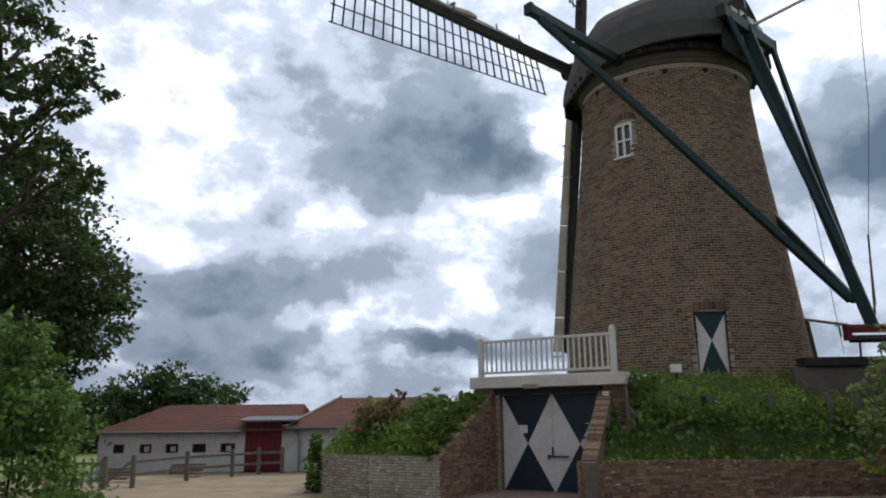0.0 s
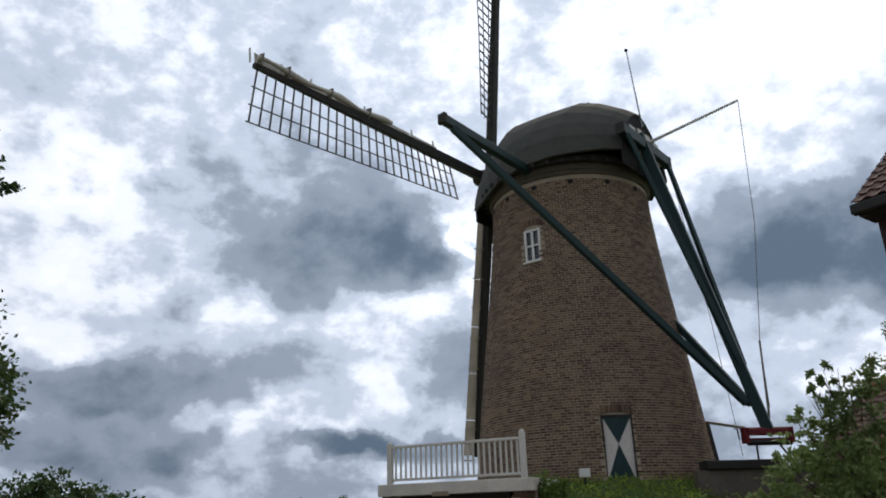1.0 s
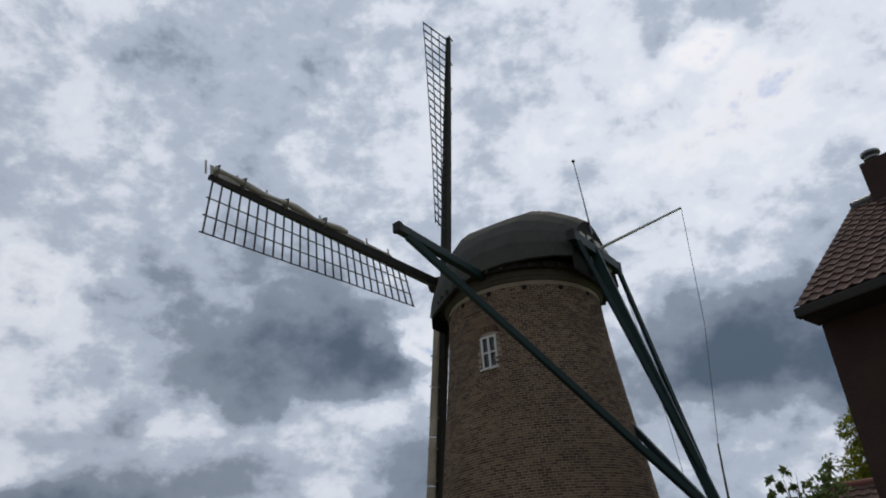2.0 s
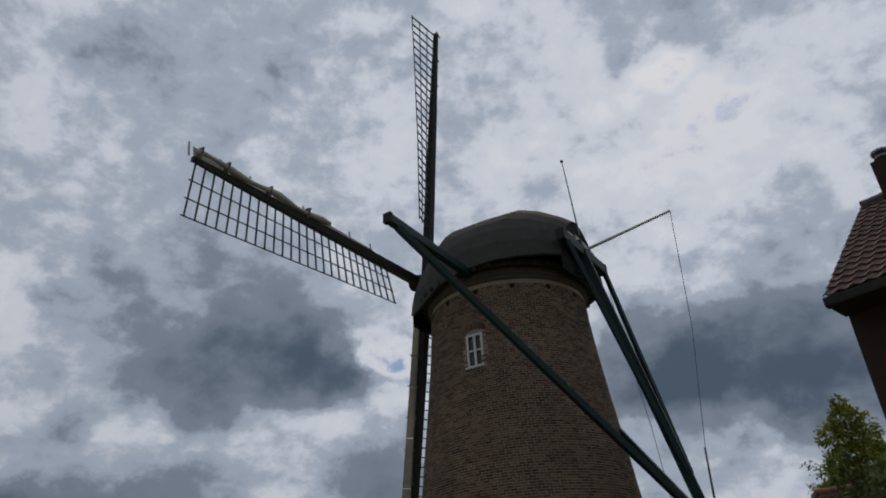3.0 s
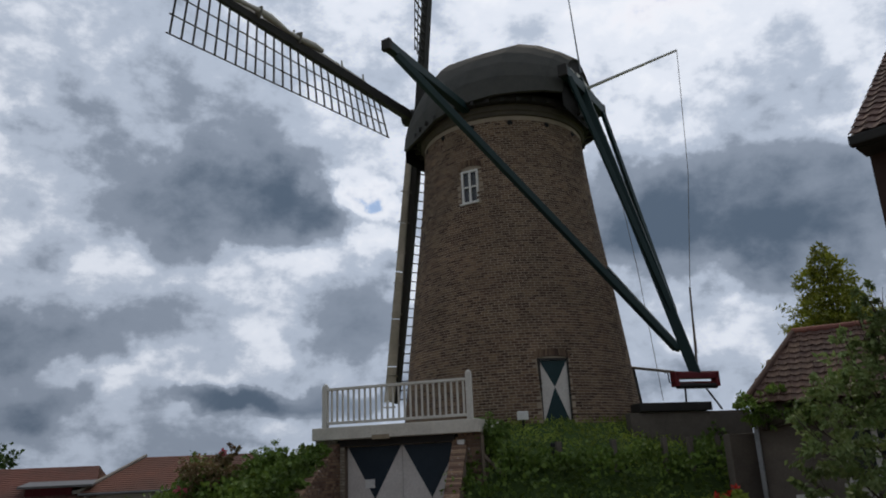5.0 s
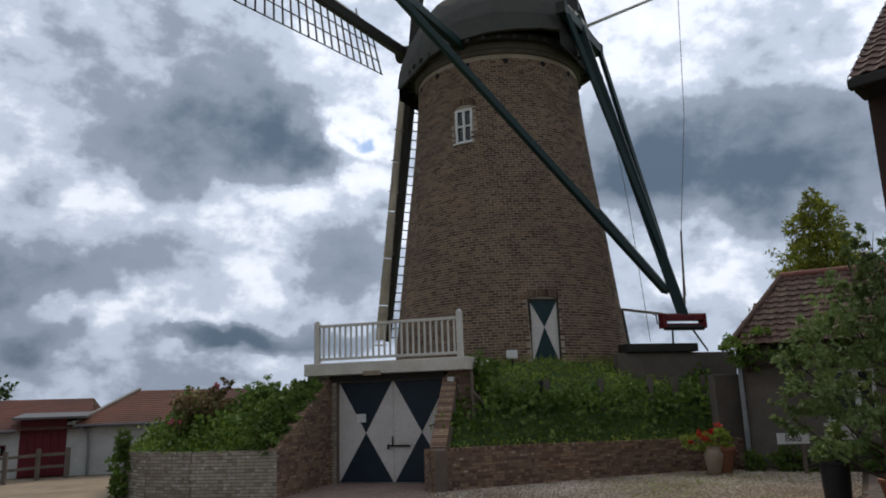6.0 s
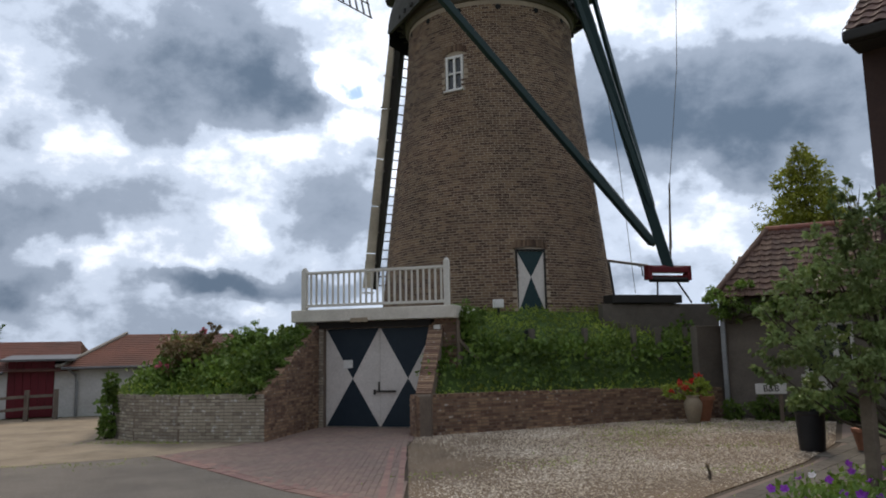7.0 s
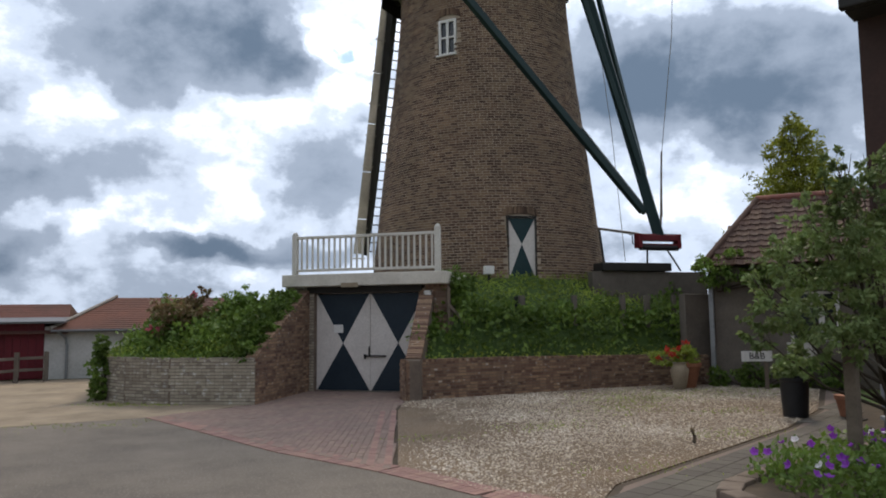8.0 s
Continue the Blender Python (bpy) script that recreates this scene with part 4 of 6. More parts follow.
def cover(name, label, k0, k1, s0, s1, count, size, mat, seed, lift=0.12, aspect=0.7, category="ivy", bump=0.0):
    rng = np.random.default_rng(seed)
    ks, ss = rng.integers(k0, k1, count), rng.uniform(s0, s1, count)
    p = np.array([mound_at(k, s) for k, s in zip(ks, ss)])
    p[:, :2] += rng.normal(size=(count, 2)) * 0.12
    lum = np.array([0.5 + noise.noise(Vector(q) * 1.6) for q in p])
    p[:, 2] += rng.random(count) * lift * (0.4 + 1.2 * lum)
    if bump:
        p[:, 2] += bump * np.clip(np.sin(np.pi * (ss - s0) / (s1 - s0)), 0, 1) * (0.6 + 0.6 * lum)
    p = p[~((p[:, 0] > 0.7) & (p[:, 0] < 5.2) & (p[:, 2] > 2.7))]
    nn = np.tile([-0.2, -0.5, 0.7], (len(p), 1))
    v, f = leaves(p, nn, size, rng, aspect, 0.1)
    return tagged(raw(name, v, f, mat, kind="stuff"), label, category)


rows_r = [k for k in range(len(outer)) if outer[k][1] < 24 and outer[k][0] > 4.3]
rows_l = [k for k in range(len(outer)) if outer[k][0] < 1.55 and outer[k][1] < 31]
r0, r1, l0, l1 = min(rows_r), max(rows_r) + 1, min(rows_l), max(rows_l) + 1
cover("ivy", "dense dark ivy hedge above the garden wall", r0 + 3, r1, 0.0, 0.36, 24000, 0.135, L_IVY, 3, 0.32, 0.8, "ivy", 0.45)
cover("ivy", "trailing ivy over the wall top", r0 + 3, r1, -0.05, 0.05, 5000, 0.085, L_GRASS, 4, 0.10, 0.7, "ivy")
cover("grass", "bright rough grass on the mound top", r0, r1, 0.28, 1.0, 30000, 0.13, L_GRASS, 5, 0.12, 0.28, "grass")
cover("grass", "rough grass and weeds on the mound flank", l0, l1 - 4, 0.0, 0.9, 42000, 0.12, L_GRASS, 6, 0.14, 0.3, "grass")
cover("ivy", "dark ivy on the mound flank", l0 + 24, l1 - 4, 0.02, 0.30, 5000, 0.10, L_IVY, 7, 0.2, 0.8, "ivy", 0.05)
cover("ivy", "ivy fringe over the old wall", l0 + 8, l1 - 8, -0.03, 0.03, 4500, 0.09, L_IVY, 8, 0.12, 0.7, "ivy")


def bush(name, label, blobs, count, leaf, mat, seed, category="shrub", stems=5, aspect=0.6, flowers=None):
    rng = np.random.default_rng(seed)
    c0, r0_ = blobs[0]
    base = (c0[0], c0[1], c0[2] - r0_[2])
    t = thing(name, label, category, base)
    bm = bmesh.new()
    for k in range(stems):
        c, r = blobs[k % len(blobs)]
        tip = Vector(c) + Vector(rng.normal(size=3)) * 0.3 * min(r)
        tube(bm, [Vector(base) + Vector((rng.normal() * 0.05, rng.normal() * 0.05, -0.1)), (Vector(base) + tip) / 2 + Vector((0.05, 0, 0)), tip], [0.035, 0.022, 0.008], 6)
    part("woody_stem", bm, M_BARK, t)
    p, nn = crown_points(blobs, count, rng, 0.35)
    v, f = leaves(p, nn, leaf, rng, aspect)
    raw("foliage", v, f, mat, t, kind="stuff")
    if flowers:
        fm, fn, fs = flowers
        p, nn = crown_points(blobs, fn * 5, rng, 0.9)
        p, nn = p[::7][:fn], nn[::7][:fn]
        p = np.repeat(p, 7, axis=0) + rng.normal(size=(len(p) * 7, 3)) * fs * 0.3
        v, f = leaves(p, np.repeat(nn, 7, axis=0), fs, rng, 0.9)
        raw("blossoms", v, f, fm, t, kind="stuff")
    return t


bush("rose_bush", "half-faded rose bush on the mound edge", [((-1.35, 22.9, 2.05), (0.52, 0.45, 0.52)), ((-0.9, 23.0, 2.1), (0.4, 0.4, 0.42)), ((-0.65, 23.1, 2.65), (0.14, 0.14, 0.30))], 3000, 0.09, L_ROSE, 11, "rose bush", 6, 0.65, (L_PINK, 14, 0.09))
bush("ivy_shrub", "dark rounded ivy shrub on the mound", [((0.35, 23.2, 2.25), (0.45, 0.45, 0.48)), ((0.6, 23.4, 2.0), (0.45, 0.4, 0.5))], 4200, 0.09, L_IVY, 12)
bush("ivy_shrub", "ivy hanging beside the balcony slab", [((0.85, 23.2, 2.1), (0.38, 0.38, 0.5)), ((0.65, 22.4, 1.7), (0.4, 0.4, 0.5))], 4200, 0.09, L_IVY, 13)
bush("ivy_shrub", "ivy creeping over the sloping wing wall", [((0.42 + 1.3 * f, 20.75 + 2.45 * f, 1.12 + 1.5 * f), (0.26, 0.34, 0.24)) for f in (0.02, 0.2, 0.38, 0.56, 0.74, 0.9)], 5200, 0.085, L_IVY, 16, "ivy")
bush("ivy_column", "upright ivy column at the wall end", [((-3.0, 23.0, 0.75), (0.24, 0.24, 0.72)), ((-3.0, 23.0, 1.35), (0.2, 0.2, 0.25)), ((-3.0, 23.0, 0.25), (0.26, 0.26, 0.25))], 3800, 0.08, L_IVY, 14, "ivy")
bush("ivy_shrub", "ivy clump by the balcony end", [((5.75, 21.6, 2.75), (0.4, 0.4, 0.45)), ((6.1, 22.2, 2.95), (0.5, 0.45, 0.3))], 3600, 0.085, L_IVY, 15)

# concrete fence posts on the mound, and a sloping grey pole
for x, y, h, lab in ((7.93, 22.05, 0.75, "weathered post with dark cover on the mound"), (9.56, 22.05, 0.72, ""), (11.15, 22.1, 0.7, ""), (12.0, 22.15, 0.7, ""), (13.0, 22.3, 0.72, "")):
    z = mound_at(where(x, y), np.clip((np.hypot(*(outer[where(x, y)][:2] - np.array([CX, CY]))) - math.dist((x, y), (CX, CY))) / (np.hypot(*(outer[where(x, y)][:2] - np.array([CX, CY]))) - 4.05), 0, 1))[2]
    fp = thing("fence_post", lab or "weathered grey concrete post standing in ivy", "post", (x, y, z), group="posts on the mound")
    part("post_shaft", box(bmesh.new(), (x, y, (z - 0.2 + 2.55) / 2), (0.14, 0.14, 2.75 - z), None, 0.015), M_GREYWALL, fp)
    if lab:
        part("cover", box(bmesh.new(), (x - 0.02, y + 0.1, 2.32), (0.34, 0.08, 0.42), None, 0.03), M_BLACK, fp, "black plastic cover")
bm = bmesh.new()
beam(bm, (5.5, 21.15, 2.3), (5.95, 20.95, 1.75), 0.07, 0.07, 0.01)
beam(bm, (5.5, 21.15, 1.6), (5.5, 21.15, 2.75), 0.08, 0.08, 0.01)
tagged(part("support_pole", bm, M_POST), "grey pole with slanting strut beside the balcony", "pole")

# wall and flat dark roof edge right of the tower
tagged(part("wall_stub", box(bmesh.new(), (12.95, 21.12, 1.25), (0.9, 0.3, 2.6), None, 0.02), M_GREYWALL), "grey rendered wall end beside the cottage", "wall", kind="structure")
gw = part("wall_yard", box(bmesh.new(), (13.05, 23.65, 2.3), (4.2, 0.3, 2.1), None, 0.02), M_GREYWALL)
tagged(gw, "weathered grey rendered wall between mill and cottage", "wall", kind="structure")
tagged(part("trough", box(bmesh.new(), (12.5, 23.7, 3.50), (2.5, 0.6, 0.26), None, 0.02), M_DARKWOOD), "low black wooden box lying on the wall", "box")

# ---- barn ----
BY = 31.2


def gable_roof(name, x0, x1, y0, y1, ze, zr, hip0, hip1, parent, mat):
    ym = (y0 + y1) / 2
    e = [(x0, y0, ze), (x1, y0, ze), (x1, y1, ze), (x0, y1, ze)]
    r = [(x0 + hip0, ym, zr), (x1 - hip1, ym, zr)]
    bm = bmesh.new()
    ev, rv = [bm.verts.new(p) for p in e], [bm.verts.new(p) for p in r]
    fs = [bm.faces.new((ev[0], ev[1], rv[1], rv[0])), bm.faces.new((ev[2], ev[3], rv[0], rv[1])), bm.faces.new((ev[1], ev[2], rv[1])), bm.faces.new((ev[3], ev[0], rv[0]))]
    bmesh.ops.solidify(bm, geom=fs, thickness=0.10)
    bmesh.ops.recalc_face_normals(bm, faces=bm.faces)
    return part(name, bm, mat, parent)


def tile_rows(p0, along, up, n_along, n_up, mesh, parent, name="roof_tile", skip=None):
    """Roof tiles of one mesh laid in rows from the eave up: along and up are full vectors of one step."""
    al, u = Vector(along), Vector(up)
    m = axes(al, al.cross(u))
    made = 0
    for j in range(n_up):
        for i in range(n_along):
            if skip and skip(i + 0.5, j + 0.5):
                continue
            ob = new(name, mesh)
            ob.parent = parent
            ob.matrix_parent_inverse = Matrix.Translation(-parent.matrix_basis.translation) if parent.parent is None else Matrix()
            ob.matrix_basis = Matrix.Translation(Vector(p0) + al * (i + 0.5) + u * (j + 0.5) + m.to_3x3() @ Vector((0, 0, 0.03 + 0.006 * ((i * 7 + j * 13) % 5) / 5))) @ m
            made += 1
    return made


def pan_tile(name, w, l, mat):
    """A curved pan tile, lying in x (across) and y (up the slope)."""
    bm = bmesh.new()
    prof = [(-0.54, 0.012), (-0.40, 0.035), (-0.24, 0.016), (-0.02, 0.0), (0.22, 0.006), (0.42, 0.034), (0.54, 0.016)]
    rows = []
    for y, dz in ((-0.58, 0.028), (0.5, 0.0)):
        rows.append([bm.verts.new((x * w, y * l, z + dz)) for x, z in prof])
    low = [bm.verts.new((x * w, -0.58 * l, z + 0.008)) for x, z in prof]
    for k in range(len(prof) - 1):
        bm.faces.new((rows[0][k], rows[0][k + 1], rows[1][k + 1], rows[1][k]))
        bm.faces.new((low[k], low[k + 1], rows[0][k + 1], rows[0][k]))
    me = bpy.data.meshes.new(name)
    bm.to_mesh(me)
    bm.free()
    me.materials.append(mat)
    return me


def barn_rows(bm, x0, x1, y0, ym, ze, zr, hip0, hip1):
    """Low ribs for the courses of far tiles on one slope."""
    n = 17
    for k in range(n):
        f = (k + 0.3) / n
        z, y = ze + (zr - ze) * f, y0 + (ym - y0) * f
        beam(bm, (x0 + hip0 * f, y, z + 0.012), (x1 - hip1 * f, y, z + 0.012), 0.12, 0.02, 0.0, (0, -(zr - ze), ym - y0))


barn_a = thing("barn", "long low whitewashed stable with red tiled roof", "barn", (-9.4, BY + 2, 0))
XA0, XA1 = -13.3, -5.95
bm = bmesh.new()
WINS = [(-12.68, -12.25), (-11.62, -11.15), (-10.58, -10.08), (-9.52, -8.98), (-8.40, -7.82)]
edges = [XA0] + [v for w in WINS for v in w] + [-7.42]
for k in range(0, len(edges) - 1):
    a, b = edges[k], edges[k + 1]
    if k % 2 == 0:
        box(bm, ((a + b) / 2, BY + 0.12, 0.79), (b - a, 0.24, 1.58))
    else:
        box(bm, ((a + b) / 2, BY + 0.12, 0.375), (b - a, 0.24, 0.75))
        box(bm, ((a + b) / 2, BY + 0.12, 1.335), (b - a, 0.24, 0.49))
box(bm, (XA0 + 0.12, BY + 2.3, 0.79), (0.236, 4.1, 1.576))
part("wall", box(bmesh.new(), (-9.6, BY + 4.5, 0.79), (7.0, 0.2, 1.57)), M_LIME, barn_a)
part("wall", bm, M_LIME, barn_a, "white limewashed wall")
part("wall", box(bmesh.new(), (-5.85, BY + 0.12, 0.9), (0.3, 0.236, 1.8)), M_LIME, barn_a)
for a, b in WINS:
    w = part("window", box(bmesh.new(), ((a + b) / 2, BY + 0.14, 0.92), (b - a, 0.03, 0.34)), M_DARKROOM, barn_a, "small dark stable window")
    bm = bmesh.new()
    for z in (0.765, 1.075):
        box(bm, ((a + b) / 2, BY + 0.05, z), (b - a, 0.1, 0.05))
    for x in (a + 0.02, b - 0.02):
        box(bm, (x, BY + 0.05, 0.92), (0.05, 0.1, 0.26))
    part("window_frame", bm, M_BARNRED, w)
    if a in (WINS[1][0], WINS[2][0], WINS[4][0]):
        part("curtain", box(bmesh.new(), ((a + b) / 2, BY + 0.11, 0.9), (0.2, 0.02, 0.2)), M_SHEET, w, "pale cloth in the window")
gable_roof("roof", XA0 - 0.15, -5.2, BY - 0.25, BY + 4.8, 1.56, 2.62, 2.0, 0.4, barn_a, M_ROOFRED)
bm = bmesh.new()
barn_rows(bm, XA0 - 0.1, -5.2, BY - 0.25, BY + 2.27, 1.56, 2.62, 2.0, 0.4)
part("tiling_rest", bm, M_ROOFRED, barn_a, kind="stuff")
d = part("barn_door", box(bmesh.new(), (-6.70, BY + 0.02, 1.0), (1.44, 0.08, 1.96)), M_BARNRED, barn_a, "closed dark red barn door")
for k in range(6):
    part("door_board", box(bmesh.new(), (-7.30 + k * 0.24, BY - 0.035, 1.0), (0.225, 0.03, 1.92), None, 0.006), M_BARNRED, d)
bm = bmesh.new()
box(bm, (-6.45, BY + 0.45, 2.03), (2.3, 1.6, 0.07), Matrix.Rotation(radians(6), 4, "X"))
part("door_hood", bm, M_GUTTER, barn_a, "grey lean-to roof over the barn door")
bm = bmesh.new()
tube(bm, [(XA0, BY - 0.28, 1.53), (-7.5, BY - 0.28, 1.53)], 0.05, 8)
part("gutter", bm, M_GUTTER, barn_a)
barn_b = thing("barn", "whitewashed barn wing with hipped orange tile roof", "barn", (-1.5, BY + 2, 0))
for c_, s_ in (((-2.1, BY + 0.10, 0.86), (7.2, 0.25, 1.72)), ((-5.58, BY + 2.4, 0.86), (0.25, 4.3, 1.72)), ((1.4, BY + 2.4, 0.86), (0.25, 4.3, 1.72))):
    part("wall", box(bmesh.new(), c_, s_), M_LIME, barn_b, "white limewashed wall")
gable_roof("roof", -5.75, 1.7, BY - 0.3, BY + 4.9, 1.70, 2.86, 1.75, 1.75, barn_b, M_ROOFRED)
bm = bmesh.new()
barn_rows(bm, -5.7, 1.7, BY - 0.3, BY + 2.3, 1.70, 2.86, 1.75, 1.75)
part("tiling_rest", bm, M_ROOFRED, barn_b, kind="stuff")
bm = bmesh.new()
tube(bm, [(-5.75, BY - 0.3, 1.74), (-4.0, BY + 2.3, 2.92)], 0.06, 8)
part("hip_ridge", bm, M_GREYBOARD, barn_b)
bm = bmesh.new()
tube(bm, [(-5.72, BY - 0.33, 1.65), (1.6, BY - 0.33, 1.65)], 0.05, 8)
part("gutter", bm, M_GUTTER, barn_b)
bm = bmesh.new()
tube(bm, [(-5.5, BY - 0.33, 1.62), (-5.30, BY - 0.12, 1.42), (-5.25, BY - 0.09, 1.1), (-5.25, BY - 0.09, 0.0)], 0.045, 8)
part("downpipe", bm, M_ZINC, barn_b, "grey downpipe")

# yard fence and gate
FP = [(-9.8, 24.6), (-9.05, 24.9), (-8.25, 27.3), (-7.15, 28.8), (-6.5, 29.9), (-5.72, 30.35)]
fence = thing("yard_fence", "grey wooden post and rail fence before the stable", "fence", (-8.0, 27.4, 0))
for x, y in FP:
    part("post", box(bmesh.new(), (x, y, 0.48), (0.13, 0.13, 1.0), None, 0.015), M_FENCE, fence)
for (x0, y0), (x1, y1) in zip(FP[1:], FP[2:]):
    for z in (0.78, 0.40):
        part("rail", beam(bmesh.new(), (x0, y0, z), (x1, y1, z), 0.05, 0.09, 0.008), M_FENCE, fence)
gate = thing("yard_gate", "grey wooden field gate with upright pales", "gate", (-11, 24.8, 0))
for z in (0.25, 0.75):
    part("rail", beam(bmesh.new(), (-12.4, 25.1, z), (-9.85, 24.6, z), 0.05, 0.08, 0.008), M_FENCE, gate)
for k in range(9):
    f = k / 8
    part("pale", box(bmesh.new(), (-12.4 + 2.5 * f, 25.06 - 0.5 * f, 0.48), (0.07, 0.04, 0.85), None, 0.008), M_FENCE, gate)
part("gate_brace", beam(bmesh.new(), (-9.8, 24.55, 0.12), (-9.1, 24.85, 0.8), 0.05, 0.08, 0.008), M_FENCE, gate)
for x, y, s_ in ((-8.9, 28.9, 0.55), (-10.6, 26.9, 0.5)):
    crate = thing("field_crate", "dark stacked timber lying beside the fence", "timber", (x, y, 0))
    for k in range(4):
        part("plank", box(bmesh.new(), (x, y + 0.12 * k, 0.14 + 0.09 * k), (1.1 * s_ * 2, 0.16, 0.08), Matrix.Rotation(0.2 * k - 0.2, 4, "Z"), 0.01), M_FENCE, crate)

# ---- distant trees and hedge line ----
for k, (x, y, h, w) in enumerate(((-33, 49, 4.4, 3.6), (-29, 51, 4.0, 3.4), (-25.5, 50, 4.2, 3.2), (-22.5, 51, 4.3, 3.0), (-19.9, 50, 5.2, 2.6), (-18.0, 50.5, 5.6, 2.2), (-15.9, 51, 4.7, 2.6), (-37, 47, 4.6, 4), (-27, 47, 3.6, 3), (-41, 47, 5.0, 4))):
    blobs = [((x, y, h * 0.58), (w * 0.7, w * 0.7, h * 0.42)), ((x - w * 0.5, y, h * 0.45), (w * 0.5, w * 0.5, h * 0.36)), ((x + w * 0.5, y + 1, h * 0.46), (w * 0.5, w * 0.5, h * 0.36)), ((x, y - 1, h * 0.24), (w * 0.8, w * 0.6, h * 0.24))]
    tree("tree", "dark leafy tree at the far field edge", (x, y, -0.02), h, 0.2, blobs, 6500, 0.24, L_DARK, 30 + k, limbs=4, aspect=0.75)

# ---- big trees at the yard edge ----
tree("tree", "large dark broadleaf tree beyond the yard", (-16.2, 28.5, 0), 12.5, 0.38,
     [((-15.2, 28.5, 8.4), (2.7, 2.7, 2.3)), ((-13.0, 28.2, 7.2), (1.7, 1.7, 1.5)), ((-12.9, 28.3, 5.6), (1.5, 1.6, 1.5)), ((-14.4, 28.3, 5.0), (1.7, 1.8, 1.6)), ((-15.7, 28.4, 10.6), (2.2, 2.2, 1.8)),
      ((-18.5, 28.8, 7.5), (3.0, 3.0, 3.0)), ((-18.0, 28.8, 4.5), (2.6, 2.6, 1.6)), ((-16.2, 28.2, 3.9), (1.8, 1.8, 1.2))], 42000, 0.21, L_OAK, 51, limbs=8)
tree("tree", "tall tree with drooping leafy branches", (-10.9, 15.0, 0), 13.0, 0.34,
     [((-7.5, 14.6, 9.3), (1.4, 1.3, 0.6)), ((-6.7, 14.6, 8.3), (1.1, 1.1, 0.4)), ((-7.8, 14.6, 7.3), (1.6, 1.5, 0.5)), ((-6.4, 14.5, 6.5), (0.9, 0.9, 0.3)), ((-9.3, 14.8, 11.2), (1.8, 1.8, 1.1)),
      ((-10.6, 15.0, 8.2), (1.9, 1.9, 1.6)), ((-11.2, 15.0, 6.0), (2.2, 2.2, 1.3)), ((-9.9, 14.8, 5.1), (1.5, 1.5, 0.8)), ((-11.8, 15.0, 10.5), (2.2, 2.2, 1.8))], 40000, 0.13, L_OAK, 52, limbs=9)
bush("hazel_shrub", "bright green hazel shrub at the roadside", [((-5.2, 11.8, 1.4), (1.15, 1.2, 1.45)), ((-4.9, 11.8, 2.3), (0.8, 0.8, 0.5)), ((-5.5, 11.8, 3.1), (0.95, 0.9, 0.5)), ((-4.4, 11.7, 0.6), (0.55, 0.7, 0.6))], 15000, 0.10, L_BRIGHT, 53, "shrub", 7)

# ---- cottage ----
DC, NC = Vector((0.72, -0.69, 0)).normalized(), Vector((0.69, 0.72, 0)).normalized()
K0 = Vector((13.1, 20.55, 0))


def cot(t, n, z):
    return K0 + DC * t + NC * n + Vector((0, 0, z))


cottage = thing("cottage", "small dark cottage with mossy pantile roof", "house", tuple(cot(3, 2, 0)))
bm = bmesh.new()
TC = axes(DC)
for t0, t1, z0, z1 in ((0, 1.95, 0, 3.35), (3.15, 7.0, 0, 3.35), (1.95, 3.15, 0, 1.2), (1.95, 3.15, 2.55, 3.35)):
    box(bm, cot((t0 + t1) / 2, 0.15, (z0 + z1) / 2), (t1 - t0, 0.3, z1 - z0), TC)
box(bm, cot(0.15, 2.6, 1.67), (0.3, 4.6, 3.34), TC)
box(bm, cot(6.85, 2.6, 1.67), (0.3, 4.6, 3.34), TC)
box(bm, cot(3.5, 4.95, 1.67), (7.0, 0.3, 3.34), TC)
part("wall", bm, M_GREYWALL, cottage, "dark weathered rendered wall")
cw = part("window", box(bmesh.new(), cot(2.55, 0.2, 1.87), (1.2, 0.03, 1.34), TC), GLASS, cottage, "white-framed cottage window")
bm = bmesh.new()
for t, w in ((1.99, 0.09), (2.72, 0.14), (3.11, 0.09)):
    box(bm, cot(t, 0.1, 1.87), (w, 0.08, 1.34), TC)
for z in (1.24, 2.2, 2.5):
    box(bm, cot(2.55, 0.11, z), (1.14, 0.05, 0.06), TC)
part("window_frame", bm, M_WHITE, cw, "white window frame")
part("window_sill", box(bmesh.new(), cot(2.2, -0.04, 0.98), (0.7, 0.1, 0.42), TC, 0.01), M_SHEET, cw, "pale board under the window")
bm = bmesh.new()
box(bm, cot(-0.02, -0.08, 1.65), (0.13, 0.1, 3.2), TC, 0.02)
part("corner_pipe", bm, M_ZINC, cottage, "pale grey downpipe at the corner")
EZ, RZ, RUN, HIP = 3.28, 5.45, 2.75, 1.35
e0, e1 = cot(-0.25, -0.3, EZ), cot(7.3, -0.3, EZ)
bm = bmesh.new()
q = [cot(-0.2, -0.25, EZ), cot(7.3, -0.25, EZ), cot(7.3, RUN - 0.2, RZ), cot(HIP - 0.2, RUN - 0.2, RZ), cot(7.3, 5.6, EZ), cot(-0.2, 5.6, EZ)]
v = [bm.verts.new(p) for p in q]
bmesh.ops.solidify(bm, geom=[bm.faces.new((v[0], v[1], v[2], v[3])), bm.faces.new((v[3], v[2], v[4], v[5])), bm.faces.new((v[0], v[3], v[5]))], thickness=-0.08)
bm_h = tube(bmesh.new(), [cot(-0.2, -0.25, EZ + 0.08), cot(HIP - 0.2, RUN - 0.2, RZ + 0.06)], 0.085, 8)
part("hip_ridge", bm_h, M_TILE_C, cottage)
roof_c = part("roof", bm, M_TILE_C, cottage, "mossy brown pantile roof")
slope = (cot(0, RUN - 0.2, RZ) - cot(0, -0.25, EZ))
nu = 12
